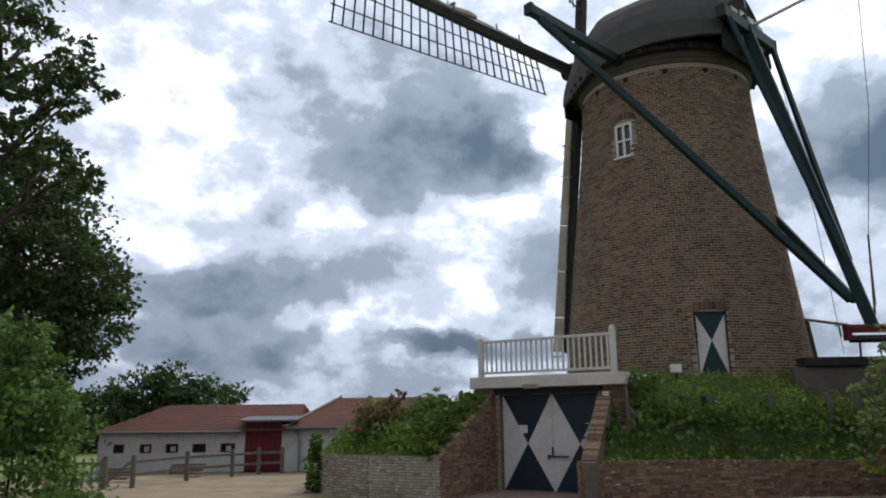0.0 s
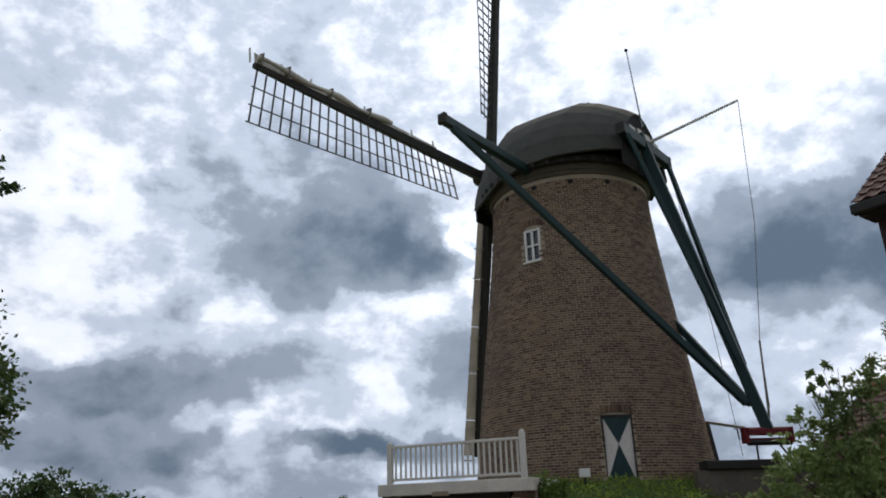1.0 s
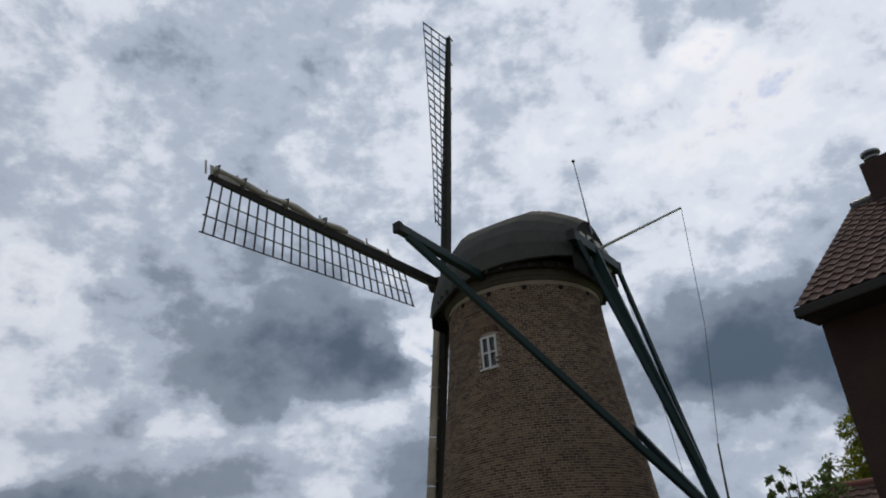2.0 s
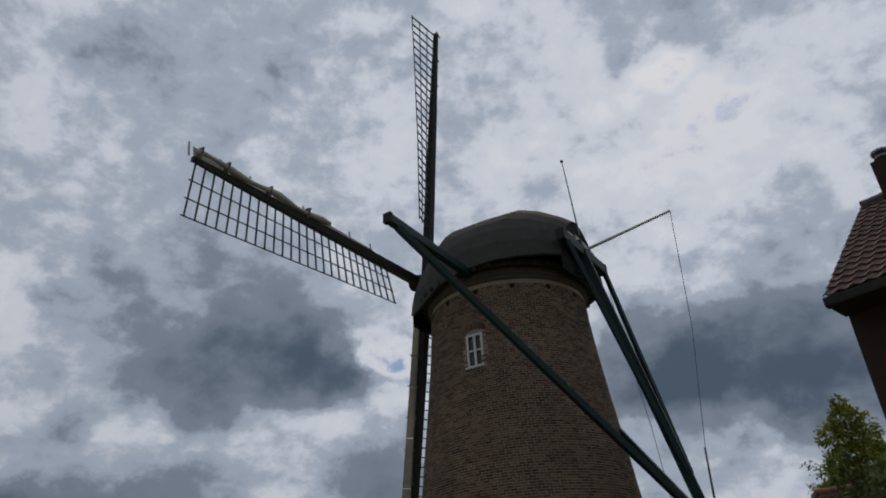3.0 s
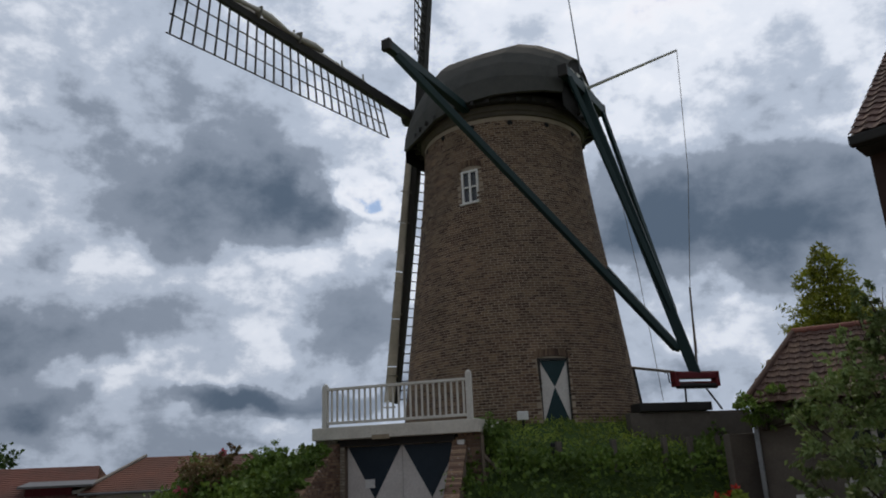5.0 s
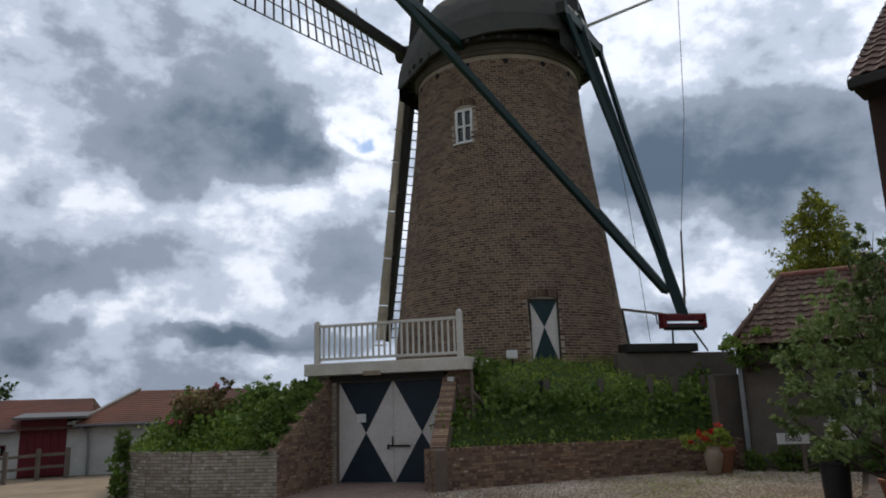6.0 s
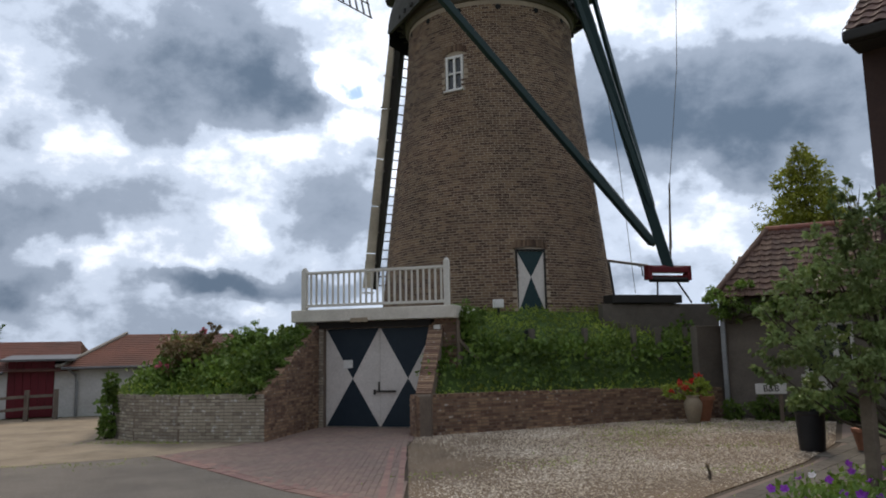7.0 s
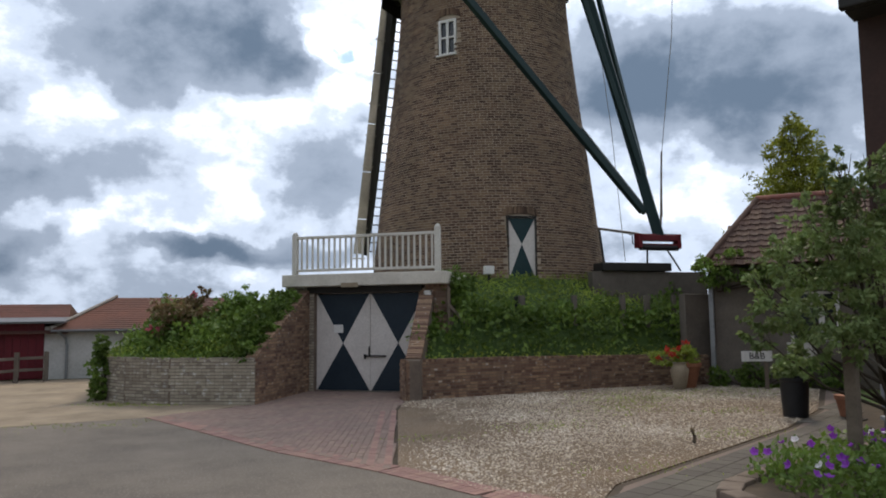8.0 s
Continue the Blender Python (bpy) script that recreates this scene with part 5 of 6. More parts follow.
tile_rows(cot(-0.22, -0.25, EZ), DC * 0.30, slope / nu, 25, nu, pan_tile("cottage_tile", 0.30, slope.length / nu, M_TILE_C), roof_c, skip=lambda i, j: i * 0.30 < j / nu * HIP)
for k in range(14):
    a = cot(HIP - 0.25 + 0.42 * k, RUN - 0.2, RZ + 0.04)
    bm = tube(bmesh.new(), [a, a + DC * 0.43], [0.12, 0.11], 10)
    part("ridge_tile", bm, M_RIDGE, cottage, "red ridge tile" if k == 0 else "")
bush("climber", "dark climber hanging under the cottage eave", [((13.2, 20.3, 3.1), (0.55, 0.4, 0.4)), ((14.0, 19.6, 3.0), (0.7, 0.4, 0.32)), ((12.9, 20.6, 3.3), (0.3, 0.3, 0.35)), ((14.9, 18.8, 2.95), (0.7, 0.4, 0.35)), ((13.6, 20.2, 3.55), (0.4, 0.3, 0.25))], 7500, 0.085, L_IVY, 61, "climber")

tree("conifer", "golden green conical conifer behind the cottage", (21.6, 26.2, 0), 9.2, 0.22,
     [((21.6, 26.2, 7.2), (1.45, 1.45, 0.9)), ((21.5, 26.2, 8.2), (1.0, 1.0, 0.8)), ((21.45, 26.2, 9.0), (0.62, 0.62, 0.6)), ((21.7, 26.2, 6.2), (1.95, 1.95, 1.0)), ((21.7, 26.2, 4.8), (2.2, 2.2, 1.2)), ((21.5, 26.2, 9.55), (0.28, 0.28, 0.4))],
     26000, 0.17, L_CONIFER, 71, "conifer", 5, 0.35)

# ---- house at the path ----
DH, NH = Vector((0.5, -0.866, 0)), Vector((0.866, 0.5, 0))
H0 = Vector((8.95, 11.50, 0))          # outer eave corner, on plan
ZE, ZR, HRUN, HLEN = 6.74, 10.1, 4.36, 7.2


def hou(t, n, z):
    return H0 + DH * t + NH * n + Vector((0, 0, z))


TH = axes(DH)
house = thing("house", "dark brick house with brown pantile gable roof", "house", tuple(hou(3.5, 4.3, 0)))
bm = bmesh.new()
box(bm, hou(HLEN / 2, 0.67, 3.35), (HLEN - 0.1, 0.3, 6.7), TH)
box(bm, hou(HLEN / 2, 8.05, 3.35), (HLEN - 0.1, 0.3, 6.7), TH)
for t in (0.2, HLEN - 0.2):
    f0 = [bm.verts.new(hou(t - 0.14, n, z)) for n, z in ((0.53, 0), (8.2, 0), (8.2, 7.05), (HRUN, ZR - 0.06), (0.53, 7.05))]
    f1 = [bm.verts.new(v.co + DH * 0.28) for v in f0]
    bm.faces.new(f0), bm.faces.new(f1[::-1])
    for k in range(5):
        bm.faces.new((f0[k], f1[k], f1[(k + 1) % 5], f0[(k + 1) % 5]))
bmesh.ops.recalc_face_normals(bm, faces=bm.faces)
part("wall", bm, M_RENDERBRICK, house, "dark brick wall")
bm = bmesh.new()
v = [bm.verts.new(hou(t, n, z)) for t, n, z in ((0, 0, ZE), (HLEN, 0, ZE), (HLEN, HRUN, ZR), (0, HRUN, ZR), (HLEN, 2 * HRUN, ZE), (0, 2 * HRUN, ZE))]
bmesh.ops.solidify(bm, geom=[bm.faces.new((v[0], v[1], v[2], v[3])), bm.faces.new((v[3], v[2], v[4], v[5]))], thickness=-0.09)
roof_h = part("roof", bm, M_TILE, house, "dark brown tiled roof")
sl = hou(0, HRUN, ZR) - hou(0, 0, ZE)
tile_rows(hou(-0.04, 0.0, ZE), DH * 0.235, sl / 17, 17, 17, pan_tile("house_tile", 0.235, sl.length / 17, M_TILE), roof_h)
for k in range(9):
    a = hou(-0.05 + 0.42 * k, HRUN, ZR + 0.05)
    part("ridge_tile", tube(bmesh.new(), [a, a + DH * 0.43], [0.12, 0.11], 10), M_GUTTER, roof_h, "grey ridge tile" if k == 0 else "")
bm = bmesh.new()
box(bm, hou(HLEN / 2, -0.06, ZE - 0.10), (HLEN + 0.1, 0.17, 0.17), TH, 0.03)
box(bm, hou(HLEN / 2, 0.28, ZE - 0.17), (HLEN, 0.52, 0.06), TH)
part("gutter", bm, M_DARKWOOD, house, "dark gutter and soffit")
part("verge_board", beam(bmesh.new(), hou(-0.03, 0.05, ZE - 0.06), hou(-0.03, HRUN, ZR - 0.06), 0.04, 0.14, 0.0), M_DARKWOOD, house)
chm = part("chimney", box(bmesh.new(), hou(0.9, HRUN, ZR + 0.2), (0.85, 0.62, 1.15), TH, 0.01), M_RENDERBRICK, house, "dark brick chimney")
bm = bmesh.new()
c = hou(0.68, HRUN, ZR + 0.77)
lathe(bm, (c.x, c.y, c.z), [(0.10, 0.0), (0.10, 0.12), (0.17, 0.14), (0.17, 0.18), (0.09, 0.19), (0.09, 0.25), (0.20, 0.27), (0.20, 0.32), (0.06, 0.34)], 16)
part("chimney_cowl", bm, M_ZINC, chm, "double disc metal cowl")

# ---- fruit tree in the yard, pots and bed ----
CROWN = [((6.41, 9.31, 2.76), (0.46, 0.42, 0.4)), ((6.18, 9.67, 2.48), (0.45, 0.4, 0.36)), ((6.64, 9.2, 3.17), (0.34, 0.32, 0.38)), ((5.9, 9.82, 2.01), (0.34, 0.31, 0.29)),
         ((6.3, 9.43, 1.94), (0.52, 0.49, 0.34)), ((5.73, 9.9, 1.69), (0.21, 0.19, 0.14)), ((6.27, 9.74, 1.55), (0.34, 0.34, 0.17)), ((6.74, 9.27, 2.42), (0.42, 0.38, 0.52)),
         ((6.77, 9.33, 1.66), (0.38, 0.34, 0.34)), ((6.29, 9.59, 2.95), (0.24, 0.21, 0.19)), ((6.01, 9.71, 2.7), (0.18, 0.17, 0.17)), ((5.77, 9.8, 2.29), (0.14, 0.13, 0.14)),
         ((6.35, 9.3, 3.27), (0.18, 0.17, 0.25)), ((6.75, 9.14, 3.55), (0.19, 0.18, 0.26)), ((5.54, 9.71, 2.32), (0.07, 0.07, 0.22)), ((6.5, 9.27, 3.59), (0.08, 0.08, 0.29)),
         ((6.24, 9.36, 3.39), (0.07, 0.07, 0.29)), ((6.03, 9.46, 3.17), (0.07, 0.07, 0.28)), ((6.37, 9.27, 3.55), (0.06, 0.06, 0.25))]
tree("fruit_tree", "small fruit tree with grey-green leaves by the path", (7.35, 9.75, 0), 2.9, 0.045, CROWN, 9500, 0.072, L_FRUIT, 81, "tree", 19, 0.55)

pot = thing("planter", "tall black plastic planter at the gravel edge", "planter", (10.15, 14.5, 0))
bm = bmesh.new()
lathe(bm, (10.32, 14.5, 0.0), [(0.22, 0.0), (0.225, 0.05), (0.24, 0.3), (0.255, 0.66), (0.275, 0.68), (0.275, 0.74), (0.245, 0.74), (0.235, 0.64)], 28)
part("pot", bm, M_BLACK, pot, smooth=False)
p, nn = crown_points([((10.2, 14.5, 0.85), (0.34, 0.34, 0.22)), ((10.4, 14.6, 1.1), (0.3, 0.3, 0.3))], 900, np.random.default_rng(83), 0.3)
v, f = leaves(p, nn, 0.1, np.random.default_rng(84))
raw("plant", v, f, L_FRUIT, pot, kind="stuff")
vase = thing("stone_vase", "slim buff stone vase by the garden wall", "vase", (11.5, 19.9, 0))
part("vase_body", lathe(bmesh.new(), (11.5, 19.9, 0), [(0.14, 0), (0.16, 0.06), (0.21, 0.3), (0.24, 0.5), (0.17, 0.62), (0.15, 0.66), (0.19, 0.70), (0.13, 0.70)], 24), M_BEIGE, vase, smooth=True)
tp = thing("flower_pot", "terracotta pot with red geraniums", "flower pot", (11.9, 20.2, 0))
part("pot", lathe(bmesh.new(), (11.95, 20.25, 0), [(0.24, 0), (0.36, 0.55), (0.40, 0.56), (0.40, 0.66), (0.34, 0.66)], 24), M_TERRA, tp)
for sd, mat_, n_, sz, hh in ((91, L_GRASS, 1300, 0.09, 0.0), (92, L_REDFL, 190, 0.085, 0.1)):
    p, nn = crown_points([((11.9, 20.15, 0.85 + hh), (0.5, 0.4, 0.26)), ((11.25, 20.1, 0.80 + hh), (0.4, 0.35, 0.24))], n_, np.random.default_rng(sd), 0.5)
    v, f = leaves(p, nn, sz, np.random.default_rng(sd))
    raw("geranium_leaves" if sd == 91 else "geranium_blooms", v, f, mat_, tp, kind="stuff")
tp2 = thing("flower_pot", "small terracotta pot beneath the fruit tree", "flower pot", (11.35, 14.3, 0))
part("pot", lathe(bmesh.new(), (11.2, 14.15, 0), [(0.13, 0), (0.2, 0.32), (0.225, 0.33), (0.225, 0.4), (0.18, 0.4)], 20), M_TERRA, tp2)
bush("border_plants", "low green border plants before the cottage", [((13.5, 19.5, 0.3), (0.45, 0.4, 0.36)), ((14.3, 18.9, 0.34), (0.5, 0.4, 0.4)), ((12.9, 20.1, 0.28), (0.35, 0.3, 0.3)), ((15.0, 18.2, 0.3), (0.5, 0.4, 0.36))], 4200, 0.09, L_IVY, 93, "plants")

# sign on two stakes
SGN = Vector((13.22, 19.0, 0.0))
DS = Vector((0.94, -0.34, 0)).normalized()
sign = thing("garden_sign", "white lettered sign board on wooden stake", "sign", tuple(SGN))
part("board", box(bmesh.new(), SGN + Vector((0, 0, 0.86)), (0.78, 0.03, 0.27), axes(DS), 0.004), M_SIGN, sign)
part("stake", box(bmesh.new(), SGN + DS * 0.25 + Vector((0, 0.03, 0.42)), (0.09, 0.05, 0.9), axes(DS), 0.005), M_POST, sign)
txt = bpy.data.curves.new("lettering", "FONT")
txt.body, txt.size, txt.extrude, txt.align_x, txt.align_y = "B&B", 0.235, 0.002, "CENTER", "CENTER"
txt.materials.append(M_INK)
to = new("lettering", txt)
to.parent = sign
to.matrix_parent_inverse = Matrix.Translation(-sign.matrix_basis.translation)
to.matrix_basis = Matrix.Translation(SGN + Vector((DS.y, -DS.x, 0)) * 0.018 + Vector((0, 0, 0.86))) @ axes(DS) @ Matrix.Rotation(radians(90), 4, "X")

gp = thing("gate_post", "stout grey wooden gate post by the flower bed", "post", (6.72, 9.6, 0.16))
part("post_shaft", box(bmesh.new(), (6.72, 9.6, 0.86), (0.14, 0.13, 1.62), Matrix.Rotation(0.4, 4, "Z"), 0.02), M_POST, gp)
part("strap", tube(bmesh.new(), [(6.77, 9.55, 1.54), (7.13, 9.37, 1.18)], 0.014, 6), M_ROPE, gp, "pale cord tied to the post")
ch_ = thing("garden_bench", "grey plastic garden seat beside the post", "seat", (9.05, 11.0, 0))
part("backrest", box(bmesh.new(), (9.15, 11.0, 0.83), (0.75, 0.07, 0.5), Matrix.Rotation(-0.5, 4, "Z"), 0.03), M_GREYPL, ch_)
part("seat", box(bmesh.new(), (9.05, 10.85, 0.46), (0.75, 0.45, 0.06), Matrix.Rotation(-0.5, 4, "Z"), 0.02), M_GREYPL, ch_)
for dx, dy in ((-0.3, 0.18), (0.28, -0.12), (-0.38, -0.05), (0.18, -0.35)):
    part("leg", box(bmesh.new(), (9.05 + dx, 10.85 + dy, 0.22), (0.06, 0.06, 0.46), None, 0.008), M_GREYPL, ch_)

# flower bed with stone edge
BED = [(x - 0.45, y - 0.75) for x, y in ((5.15, 9.95), (5.45, 10.25), (6.0, 10.55), (6.8, 10.85), (7.7, 11.15), (8.2, 10.9), (8.3, 10.2), (7.6, 9.0), (6.6, 8.2), (5.6, 8.6), (5.1, 9.3))]
bed = thing("flower_bed", "raised stone-edged bed full of purple petunias", "flower bed", (6.6, 9.8, 0))
bm = bmesh.new()
vs = [bm.verts.new((x, y, 0.16)) for x, y in BED]
bm.faces.new(vs)
part("soil", bm, M_SOIL, bed)
for (x0, y0), (x1, y1) in zip(BED, BED[1:] + BED[:1]):
    n = max(1, round(math.dist((x0, y0), (x1, y1)) / 0.30))
    for i in range(n):
        a, b = i / n, (i + 0.94) / n
        bm = bmesh.new()
        beam(bm, (x0 + (x1 - x0) * a, y0 + (y1 - y0) * a, 0.10), (x0 + (x1 - x0) * b, y0 + (y1 - y0) * b, 0.10), 0.24, 0.22, 0.03)
        part("edge_stone", bm, M_CURB, bed)
rngb = np.random.default_rng(101)
pts = []
while len(pts) < 3600:
    x, y = rngb.uniform(4.7, 7.9), rngb.uniform(7.4, 10.4)
    if inside(x, y, BED) and x > 5.15 + 0.25 * rngb.random():
        pts.append((x, y, 0.14 + rngb.random() ** 1.4 * 0.36))
v, f = leaves(np.array(pts), np.tile([0, 0, 0.8], (len(pts), 1)), 0.085, rngb, 0.6, 0.0)
raw("bed_leaves", v, f, L_IVY, bed, kind="stuff")


def petunia(x, y, z, mat, name, lab):
    """A trumpet bloom: five-lobed disc with a sunken throat."""
    bm = bmesh.new()
    m = Matrix.Translation((x, y, z)) @ axes((rngb.normal(), rngb.normal(), 0.2), (-0.5, -0.7, 0.6))
    ce = bm.verts.new(m @ Vector((0, 0, -0.03)))
    ring = []
    for k in range(20):
        a = k / 20 * 2 * math.pi
        r = 0.042 * (1 + 0.14 * math.cos(5 * a))
        ring.append(bm.verts.new(m @ Vector((r * math.cos(a), r * math.sin(a), 0.008 * math.cos(5 * a)))))
    for k in range(20):
        bm.faces.new((ce, ring[k], ring[(k + 1) % 20]))
    part(name, bm, mat, bed, lab)


made = 0
while made < 46:
    x, y = rngb.uniform(4.9, 7.8), rngb.uniform(7.8, 10.3)
    if inside(x, y, BED):
        w = made % 9 == 0
        petunia(x, y, 0.46 + 0.12 * rngb.random(), L_WHITEFL if w else L_PURPLE, "petunia", "white petunia bloom" if made == 0 else "")
        made += 1

# ---- gravel pebbles, weeds ----
rngp = np.random.default_rng(7)
N = 27000
pp = []
while len(pp) < N:
    x, y = rngp.uniform(2.0, 14.6), rngp.uniform(9.6, 21.0)
    if inside(x, y, GRAV) and rngp.random() < 0.66 + 1.0 * noise.noise(Vector((x * 0.4, y * 0.4, 2.0))) - max(0.0, 0.9 - 0.45 * (y - 10.0)) * 0.5 - max(0.0, 0.75 - (x - 2.06 - 0.233 * (y - 12.25))) * 0.9:
        pp.append((x, y))
pp = np.array(pp)
sz = rngp.uniform(0.010, 0.026, N)
ang = rngp.uniform(0, 6.28, N)
octa = np.array([(1, 0, 0), (0, 0.75, 0), (-1, 0, 0), (0, -0.75, 0), (0, 0, 0.55), (0, 0, -0.3)])
co, si = np.cos(ang), np.sin(ang)
V = np.empty((N, 6, 3))
for k, (ox, oy, oz) in enumerate(octa):
    V[:, k, 0] = pp[:, 0] + (ox * co - oy * si) * sz
    V[:, k, 1] = pp[:, 1] + (ox * si + oy * co) * sz
    V[:, k, 2] = 0.007 + oz * sz
F = np.array([(0, 1, 4), (1, 2, 4), (2, 3, 4), (3, 0, 4)])
FF = (np.arange(N)[:, None, None] * 6 + F[None]).reshape(-1, 3)
tagged(raw("pebbles", V.reshape(-1, 3).tolist(), FF.tolist(), M_PEBBLE, kind="stuff"), "loose pale pebbles on the gravel bed", "pebbles")
wp = []
for k in range(60):
    f = k / 59
    cx, cy = (-3.0 + 3.6 * f, 22.3 - 1.9 * f) if k < 30 else (-9 + 7.5 * (k - 30) / 29, 18.6 + 0.3 * rngp.normal())
    wp += [(cx + rngp.normal() * 0.25, cy - 0.25 + rngp.normal() * 0.15, 0.0) for _ in range(8 if k % 3 else 30)]
for cx, cy, r, n in ((9.2, 18.3, 0.9, 900), (8.2, 17.0, 0.5, 200), (5.4, 15.0, 0.6, 260), (7.9, 13.2, 0.5, 200), (10.2, 19.6, 1.0, 400), (3.0, 14.5, 0.4, 80), (12.2, 18.6, 1.0, 500), (5.0, 11.3, 0.5, 120), (7.3, 16.6, 0.8, 220), (9.6, 15.6, 0.5, 160)):
    wp += [(cx + rngp.normal() * r, cy + rngp.normal() * r * 0.6, 0.0) for _ in range(n)]
v, f = leaves(np.array(wp), np.tile([0, 0, 0.9], (len(wp), 1)), 0.045, rngp, 0.3, -0.3)
tagged(raw("weeds", v, f, L_GRASS, kind="stuff"), "thin tufts of grass growing in the gravel", "grass")
bush("weed_stalk", "dry upright weed stalk in the gravel", [((6.72, 12.65, 0.18), (0.04, 0.04, 0.18))], 30, 0.05, L_ROSE, 95, "weed", 1)

# ---- walls of separate bricks, tower bricks, paving: last ----
BRICK = bmesh.new()
box(BRICK, (0, 0, 0), (0.205, 0.05, 0.057), None, 0.0)
brick_mesh = bpy.data.meshes.new("brick")
BRICK.to_mesh(brick_mesh)
BRICK.free()
CUBE = np.array([(-1, -1, -1), (1, -1, -1), (1, 1, -1), (-1, 1, -1), (-1, -1, 1), (1, -1, 1), (1, 1, 1), (-1, 1, 1)]) * 0.5
CF = np.array([(0, 1, 5, 4), (1, 2, 6, 5), (3, 0, 4, 7), (4, 5, 6, 7), (3, 2, 1, 0), (2, 3, 7, 6)])


def brick_wall(name, label, p, q, h0, h1, thick, mat_piece, mat_rest, n_pieces, seed, behind=1, out=0.006):
    """A wall from p to q (its outer face), with tops h0 and h1, a mortar core and real bricks on the face and the top."""
    rng = np.random.default_rng(seed)
    p, q = Vector((*p, 0)), Vector((*q, 0))
    d = (q - p).normalized()
    L = (q - p).length
    n = Vector((-d.y, d.x, 0)) * behind        # into the bank
    w = thing(name, label, "wall", tuple((p + q) / 2), kind="structure")
    bm = bmesh.new()
    f0 = [bm.verts.new(v) for v in (p + Vector((0, 0, -0.1)), q + Vector((0, 0, -0.1)), q + Vector((0, 0, h1)), p + Vector((0, 0, h0)))]
    f1 = [bm.verts.new(v.co + n * thick) for v in f0]
    bm.faces.new(f0), bm.faces.new(f1[::-1])
    for k in range(4):
        bm.faces.new((f0[k], f1[k], f1[(k + 1) % 4], f0[(k + 1) % 4]))
    bmesh.ops.recalc_face_normals(bm, faces=bm.faces)
    part("wall_core", bm, M_WALLMORTAR, w)
    me = brick_mesh.copy()
    me.materials.clear()
    me.materials.append(mat_piece)
    m = axes(d)
    V, F_, c = [], [], 0
    rows = int(max(h0, h1) / 0.075)
    for j in range(rows):
        z = 0.037 + j * 0.075
        x = -0.11 if j % 2 else 0.0
        while x < L:
            ln = 0.215 if rng.random() < 0.6 else 0.11
            a, b = max(0, x + 0.005), min(L, x + ln - 0.005)
            x += ln
            if b - a < 0.05 or z + 0.03 > h0 + (h1 - h0) * ((a + b) / 2) / L:
                continue
            o = p + d * ((a + b) / 2) - n * (out * rng.uniform(0.2, 1.6) - 0.02) + Vector((0, 0, z))
            if c < n_pieces and ln > 0.2:
                ob = new("brick", me)
                ob.parent = w
                ob.matrix_parent_inverse = Matrix.Translation(-w.matrix_basis.translation)
                ob.matrix_basis = Matrix.Translation(o) @ m @ Matrix.Diagonal(((b - a) / 0.205, 1, 1, 1))
                c += 1
            else:
                s = CUBE * np.array([b - a, 0.05, 0.058])
                R3 = np.array(m.to_3x3())
                V.append(s @ R3.T + np.array(o))
    top = Vector((d.x * L, d.y * L, h1 - h0))
    st = top.normalized()
    mt = np.array(axes(st).to_3x3())
    nc = int(top.length / 0.075)
    for i in range(nc):
        c0 = p + Vector((0, 0, h0)) + st * (0.075 * (i + 0.5)) + n * (thick / 2)
        s = CUBE * np.array([0.062, thick + 0.02, 0.05 + 0.012 * rng.random()])
        V.append(s @ mt.T + np.array(c0))
    if V:
        k = len(V)
        F_ = (np.arange(k)[:, None, None] * 8 + CF[None]).reshape(-1, 4)
        raw("brick_rest", np.concatenate(V).tolist(), F_.tolist(), mat_rest, w, kind="stuff")
    return w


LW = [(0.62, 20.48), (-1.3, 21.33), (-2.35, 22.15), (-2.85, 22.95), (-3.1, 24.6), (-2.9, 29.0)]
for k, (p, q) in enumerate(zip(LW, LW[1:])):
    brick_wall("wall_left_%d" % (k + 1), "old curved garden wall of pale limed bricks", p, q, 1.05, 1.05, 0.32, M_OLDBRICK, M_OLDBRICK, 0 if k else 120, 200 + k, -1)
RW = [(4.05, 19.93), (6.8, 20.4), (9.4, 20.85), (11.4, 21.0), (13.05, 20.75)]
HR = [0.93, 0.91, 0.86, 0.82, 0.80]
for k, (p, q) in enumerate(zip(RW, RW[1:])):
    brick_wall("wall_right_%d" % (k + 1), "low brown brick garden wall below the ivy", p, q, HR[k], HR[k + 1], 0.34, M_WALLBRICK, M_WALLBRICK_I, 150 if k == 0 else 60, 210 + k, 1)
brick_wall("wall_end_right", "brick end of the low garden wall", (4.045, 20.3), (4.045, 19.92), 0.93, 0.93, 0.3, M_WALLBRICK, M_WALLBRICK_I, 20, 219, 1)
brick_wall("wall_wing_left", "sloping brick wing wall beside the cellar doors", (0.62, 20.47), (2.16, 23.30), 1.05, 2.72, 0.24, M_WALLBRICK, M_WALLBRICK_I, 200, 220, 1)
brick_wall("wall_wing_right", "sloping brick wing wall at the cellar doors", (4.90, 21.66), (4.05, 19.94), 2.72, 0.93, 0.36, M_WALLBRICK, M_WALLBRICK_I, 80, 221, 1)
brick_wall("wall_jamb_right", "brick pier under the balcony corner", tuple(fac(4.03, 0, 0.004).xy), tuple(fac(4.66, 0, 0.004).xy), 2.8, 2.8, 0.1, M_WALLBRICK, M_WALLBRICK_I, 60, 222, 1)
brick_wall("wall_jamb_left", "limed brick pier beside the cellar doors", tuple(fac(-0.02, 0, 0.004).xy), tuple(fac(0.83, 0, 0.004).xy), 2.8, 2.8, 0.1, M_OLDBRICK, M_OLDBRICK, 40, 223, 1)

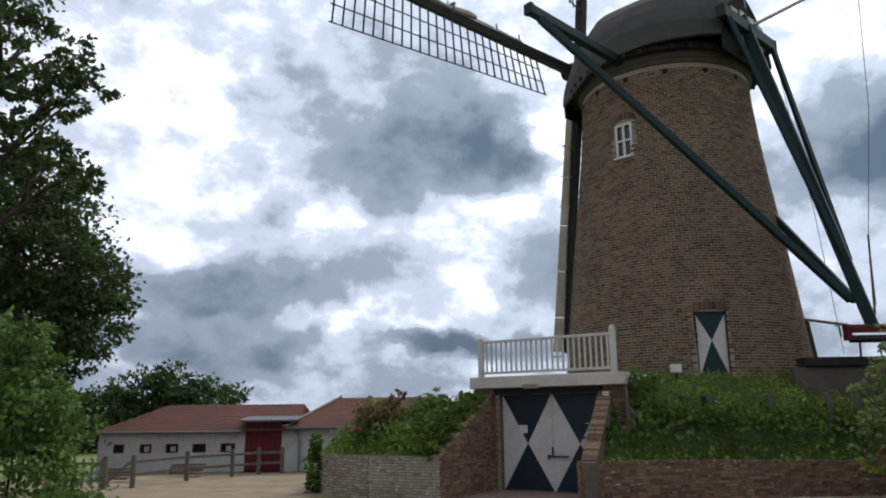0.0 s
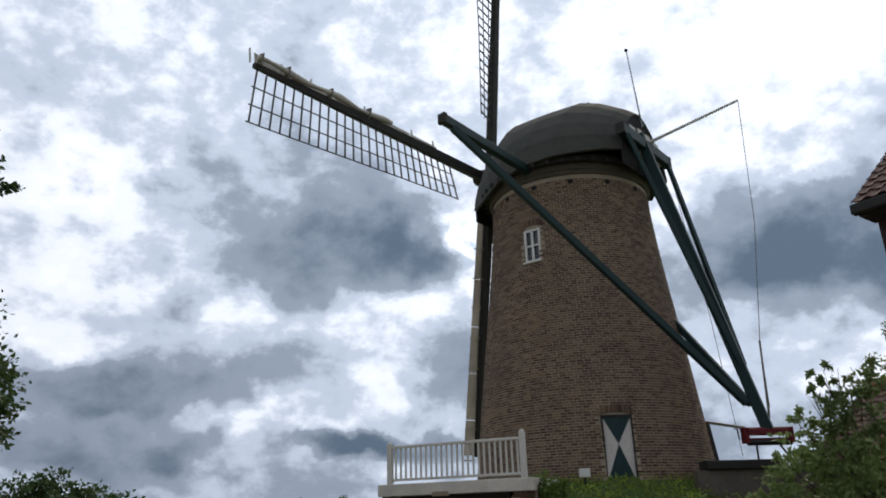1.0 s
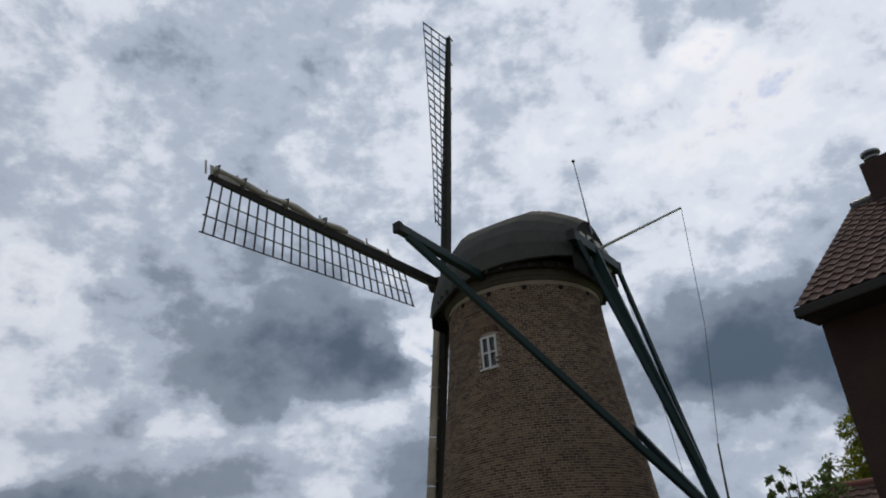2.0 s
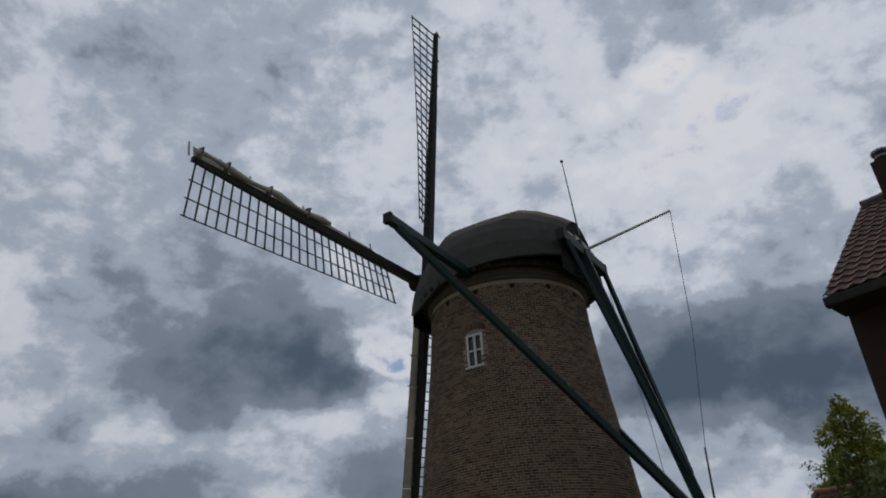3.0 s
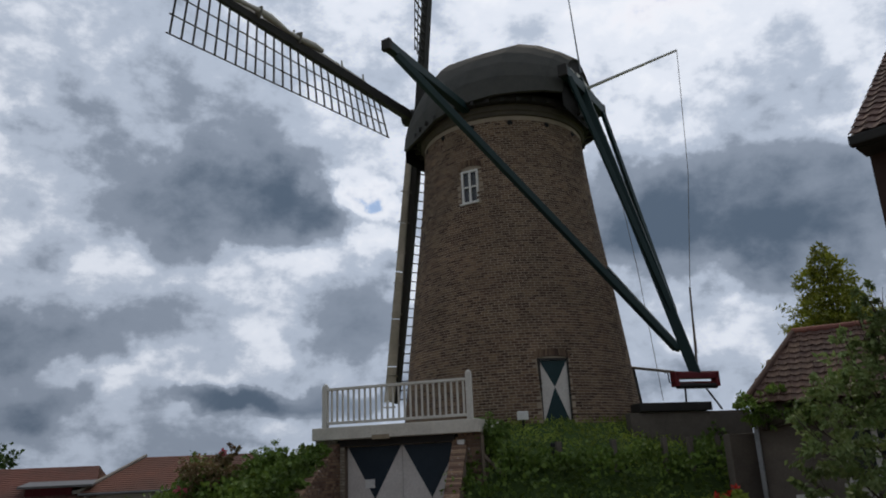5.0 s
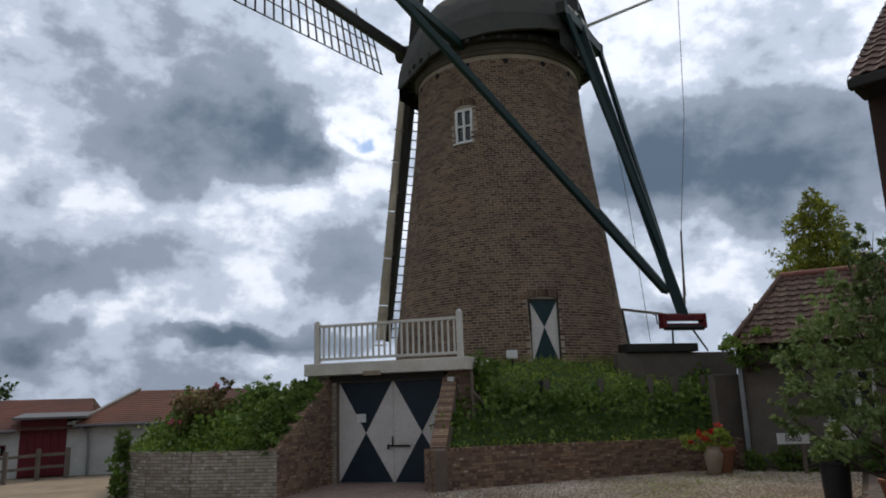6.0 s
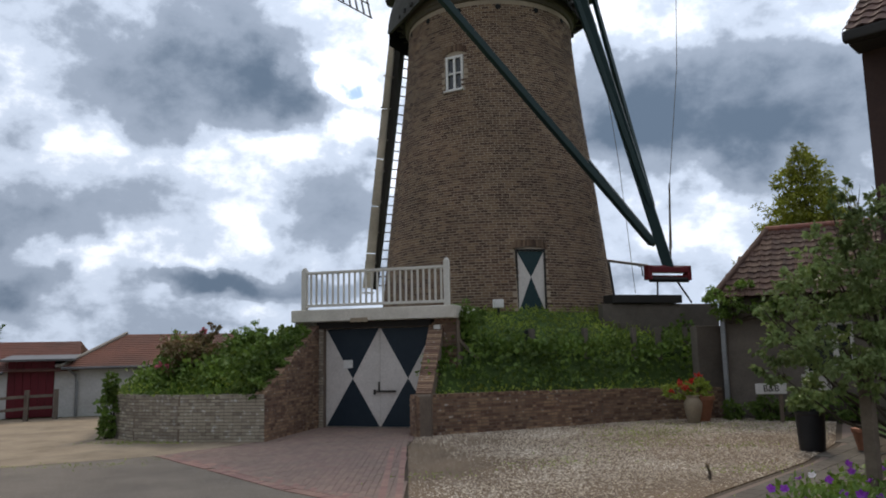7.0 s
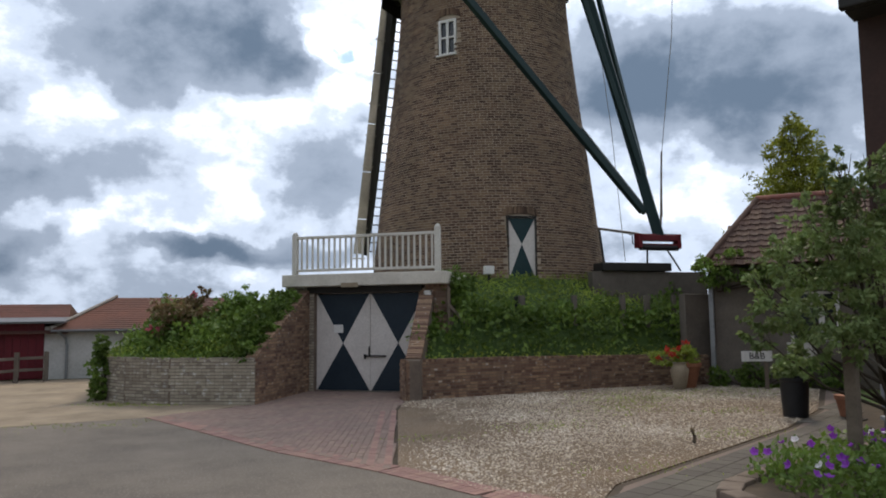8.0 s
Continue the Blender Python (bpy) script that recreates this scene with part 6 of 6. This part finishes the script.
# tower bricks
V = []
pieces = 0
tower_brick = brick_mesh.copy()
tower_brick.materials.clear()
tower_brick.materials.append(M_BRICK_P)
rngt = np.random.default_rng(17)
z, j = 3.02, 0
while z < 13.70:
    r = rad(z)
    n = int(2 * math.pi * r / 0.24)
    th0 = (j % 2) * 0.5 + rngt.random() * 0.12
    lean = math.atan((rad(z - 0.3) - rad(z + 0.3)) / 0.6)
    for i in range(n):
        th = (i + th0) / n * 360 - 180
        w = 0.218
        half = math.degrees(0.105 / r)
        if any(o[0] - half * 0.4 < th < o[1] + half * 0.4 and o[2] - 0.02 < z < o[3] + 0.36 * (1 - ((th - (o[0] + o[1]) / 2) / (o[1] - o[0])) ** 2) for o in OPEN):
            continue
        a = radians(th)
        rr = r - 0.017 + rngt.uniform(-0.004, 0.004)
        o = Vector((CX + rr * math.sin(a), CY - rr * math.cos(a), z))
        near = -22 < th < 14 and 3.2 < z < 5.4
        wob = rngt.uniform(-0.006, 0.006)
        if near and pieces < 300 and w > 0.2:
            ob = new("brick", tower_brick)
            ob.parent = shell
            ob.matrix_basis = Matrix.Translation(o) @ axes((math.cos(a), math.sin(a), 0)) @ Matrix.Rotation(-lean, 4, "X") @ Matrix.Diagonal((1.06, 1, 1.16, 1))
            pieces += 1
            continue
        t = np.array([math.cos(a), math.sin(a), 0.0])
        nn_ = np.array([-math.sin(a), math.cos(a), 0.0])
        up = np.array([0, 0, 1.0])
        B_ = CUBE * np.array([w + wob, 0.05, 0.066 + wob * 0.5])
        V.append(np.array(o) + B_[:, :1] * t + B_[:, 1:2] * (nn_) + B_[:, 2:] * (up + nn_ * math.tan(lean)))
    z += 0.088
    j += 1
k = len(V)
raw("brick_rest", np.concatenate(V).tolist(), (np.arange(k)[:, None, None] * 8 + CF[None]).reshape(-1, 4).tolist(), M_BRICK, shell, kind="stuff")

# clinker paving of the apron, its border row, and the path slabs
V = []
rngc = np.random.default_rng(23)
dirp = np.array([0.27, 0.963])
side = np.array([0.963, -0.27])
for i in range(-60, 60):
    for j in range(-70, 70):
        c = np.array([2.0, 17.0]) + side * (i * 0.108) + dirp * (j * 0.215 + (i % 2) * 0.107)
        if inside(c[0], c[1], CLINK):
            b = CUBE * np.array([0.101, 0.208, 0.03])
            q = np.empty((8, 3))
            q[:, :2] = c + b[:, :1] * side + b[:, 1:2] * dirp
            q[:, 2] = 0.0 + b[:, 2] + rngc.uniform(-0.002, 0.002) - 0.003
            V.append(q)
k = len(V)
raw("clinker_rest", np.concatenate(V).tolist(), (np.arange(k)[:, None, None] * 8 + CF[None]).reshape(-1, 4).tolist(), M_CLINKER, apron, kind="stuff")
bs = bmesh.new()
box(bs, (0, 0, 0), (0.10, 0.205, 0.04))
border_mesh = bpy.data.meshes.new("border_brick")
bs.to_mesh(border_mesh)
bs.free()
border_mesh.materials.append(M_BORDER)
BL = [(-1.47, 19.0), (-0.42, 16.7), (0.72, 14.15), (1.88, 12.25), (2.66, 10.6), (3.38, 9.5), (5.0, 7.3)]
for rowk in range(2):
    for (x0, y0), (x1, y1) in zip(BL, BL[1:]):
        L = math.dist((x0, y0), (x1, y1))
        d = Vector((x1 - x0, y1 - y0, 0)).normalized()
        nrm_ = Vector((-d.y, d.x, 0))
        for i in range(int(L / 0.11)):
            ob = new("border_brick", border_mesh)
            ob.parent = apron
            ob.matrix_basis = Matrix.Translation(Vector((x0, y0, -0.008)) + d * (0.11 * i + 0.055) + nrm_ * (0.0 + 0.215 * rowk)) @ axes(d)
for off in (0.0, 0.24):
    p, q = Vector((2.0 - off, 12.6, -0.008)), Vector((3.42 - off, 18.4, -0.008))
    d = (q - p).normalized()
    for i in range(int((q - p).length / 0.215)):
        ob = new("border_brick", border_mesh)
        ob.parent = apron
        ob.matrix_basis = Matrix.Translation(p + d * (0.215 * i + 0.1) + Vector((0, 0, 0.002))) @ axes(Vector((d.y, -d.x, 0)))
sb = bmesh.new()
box(sb, (0, 0, 0), (0.292, 0.292, 0.04), None, 0.006)
slab_mesh = bpy.data.meshes.new("path_slab")
sb.to_mesh(slab_mesh)
sb.free()
slab_mesh.materials.append(M_SLAB)
dp = Vector((0.86, 0.51, 0))
sp = Vector((0.51, -0.86, 0))
made = 0
for i in range(-4, 40):
    for j in range(-2, 14):
        c = Vector((3.6, 9.75, -0.014)) + dp * (0.3 * i + (j % 2) * 0.15) + sp * (0.3 * j)
        if inside(c.x, c.y, PATHW) and not inside(c.x, c.y, BED) and made < 330 and c.y < 16.5:
            ob = new("path_slab", slab_mesh)
            ob.parent = path_base
            ob.matrix_basis = Matrix.Translation(c) @ axes(dp)
            made += 1


# ---- brick end pier of the right garden wall ----
pier = part("wall_end_right", box(bmesh.new(), (0, 0, 0.465), (0.40, 0.40, 0.93), None, 0.01), M_WALLBRICK)
PIER = pose(4.23, 20.13, 0, 0, 0, 9.7)
pier.matrix_world = PIER
tagged(pier, "brick end of the low garden wall at the gravel", "wall", kind="structure")
bmp = box(bmesh.new(), (0, 0, 0), (0.148, 0.10, 0.056), None, 0.006)
first = None
for i in range(14):
    for q in range(4):
        for h in range(2):
            m = PIER @ pose(0, 0, 0.045 + 0.066 * i, 0, 0, 90 * q) @ pose(-0.139 + 0.158 * h + (0.052 if i % 2 else 0.0), -0.163, 0)
            if first is None:
                first = part("brick", bmp, M_WALLBRICK, pier)
                ob = first
            else:
                ob = new("brick", first.data)
                ob.parent = pier
            ob.matrix_world = m
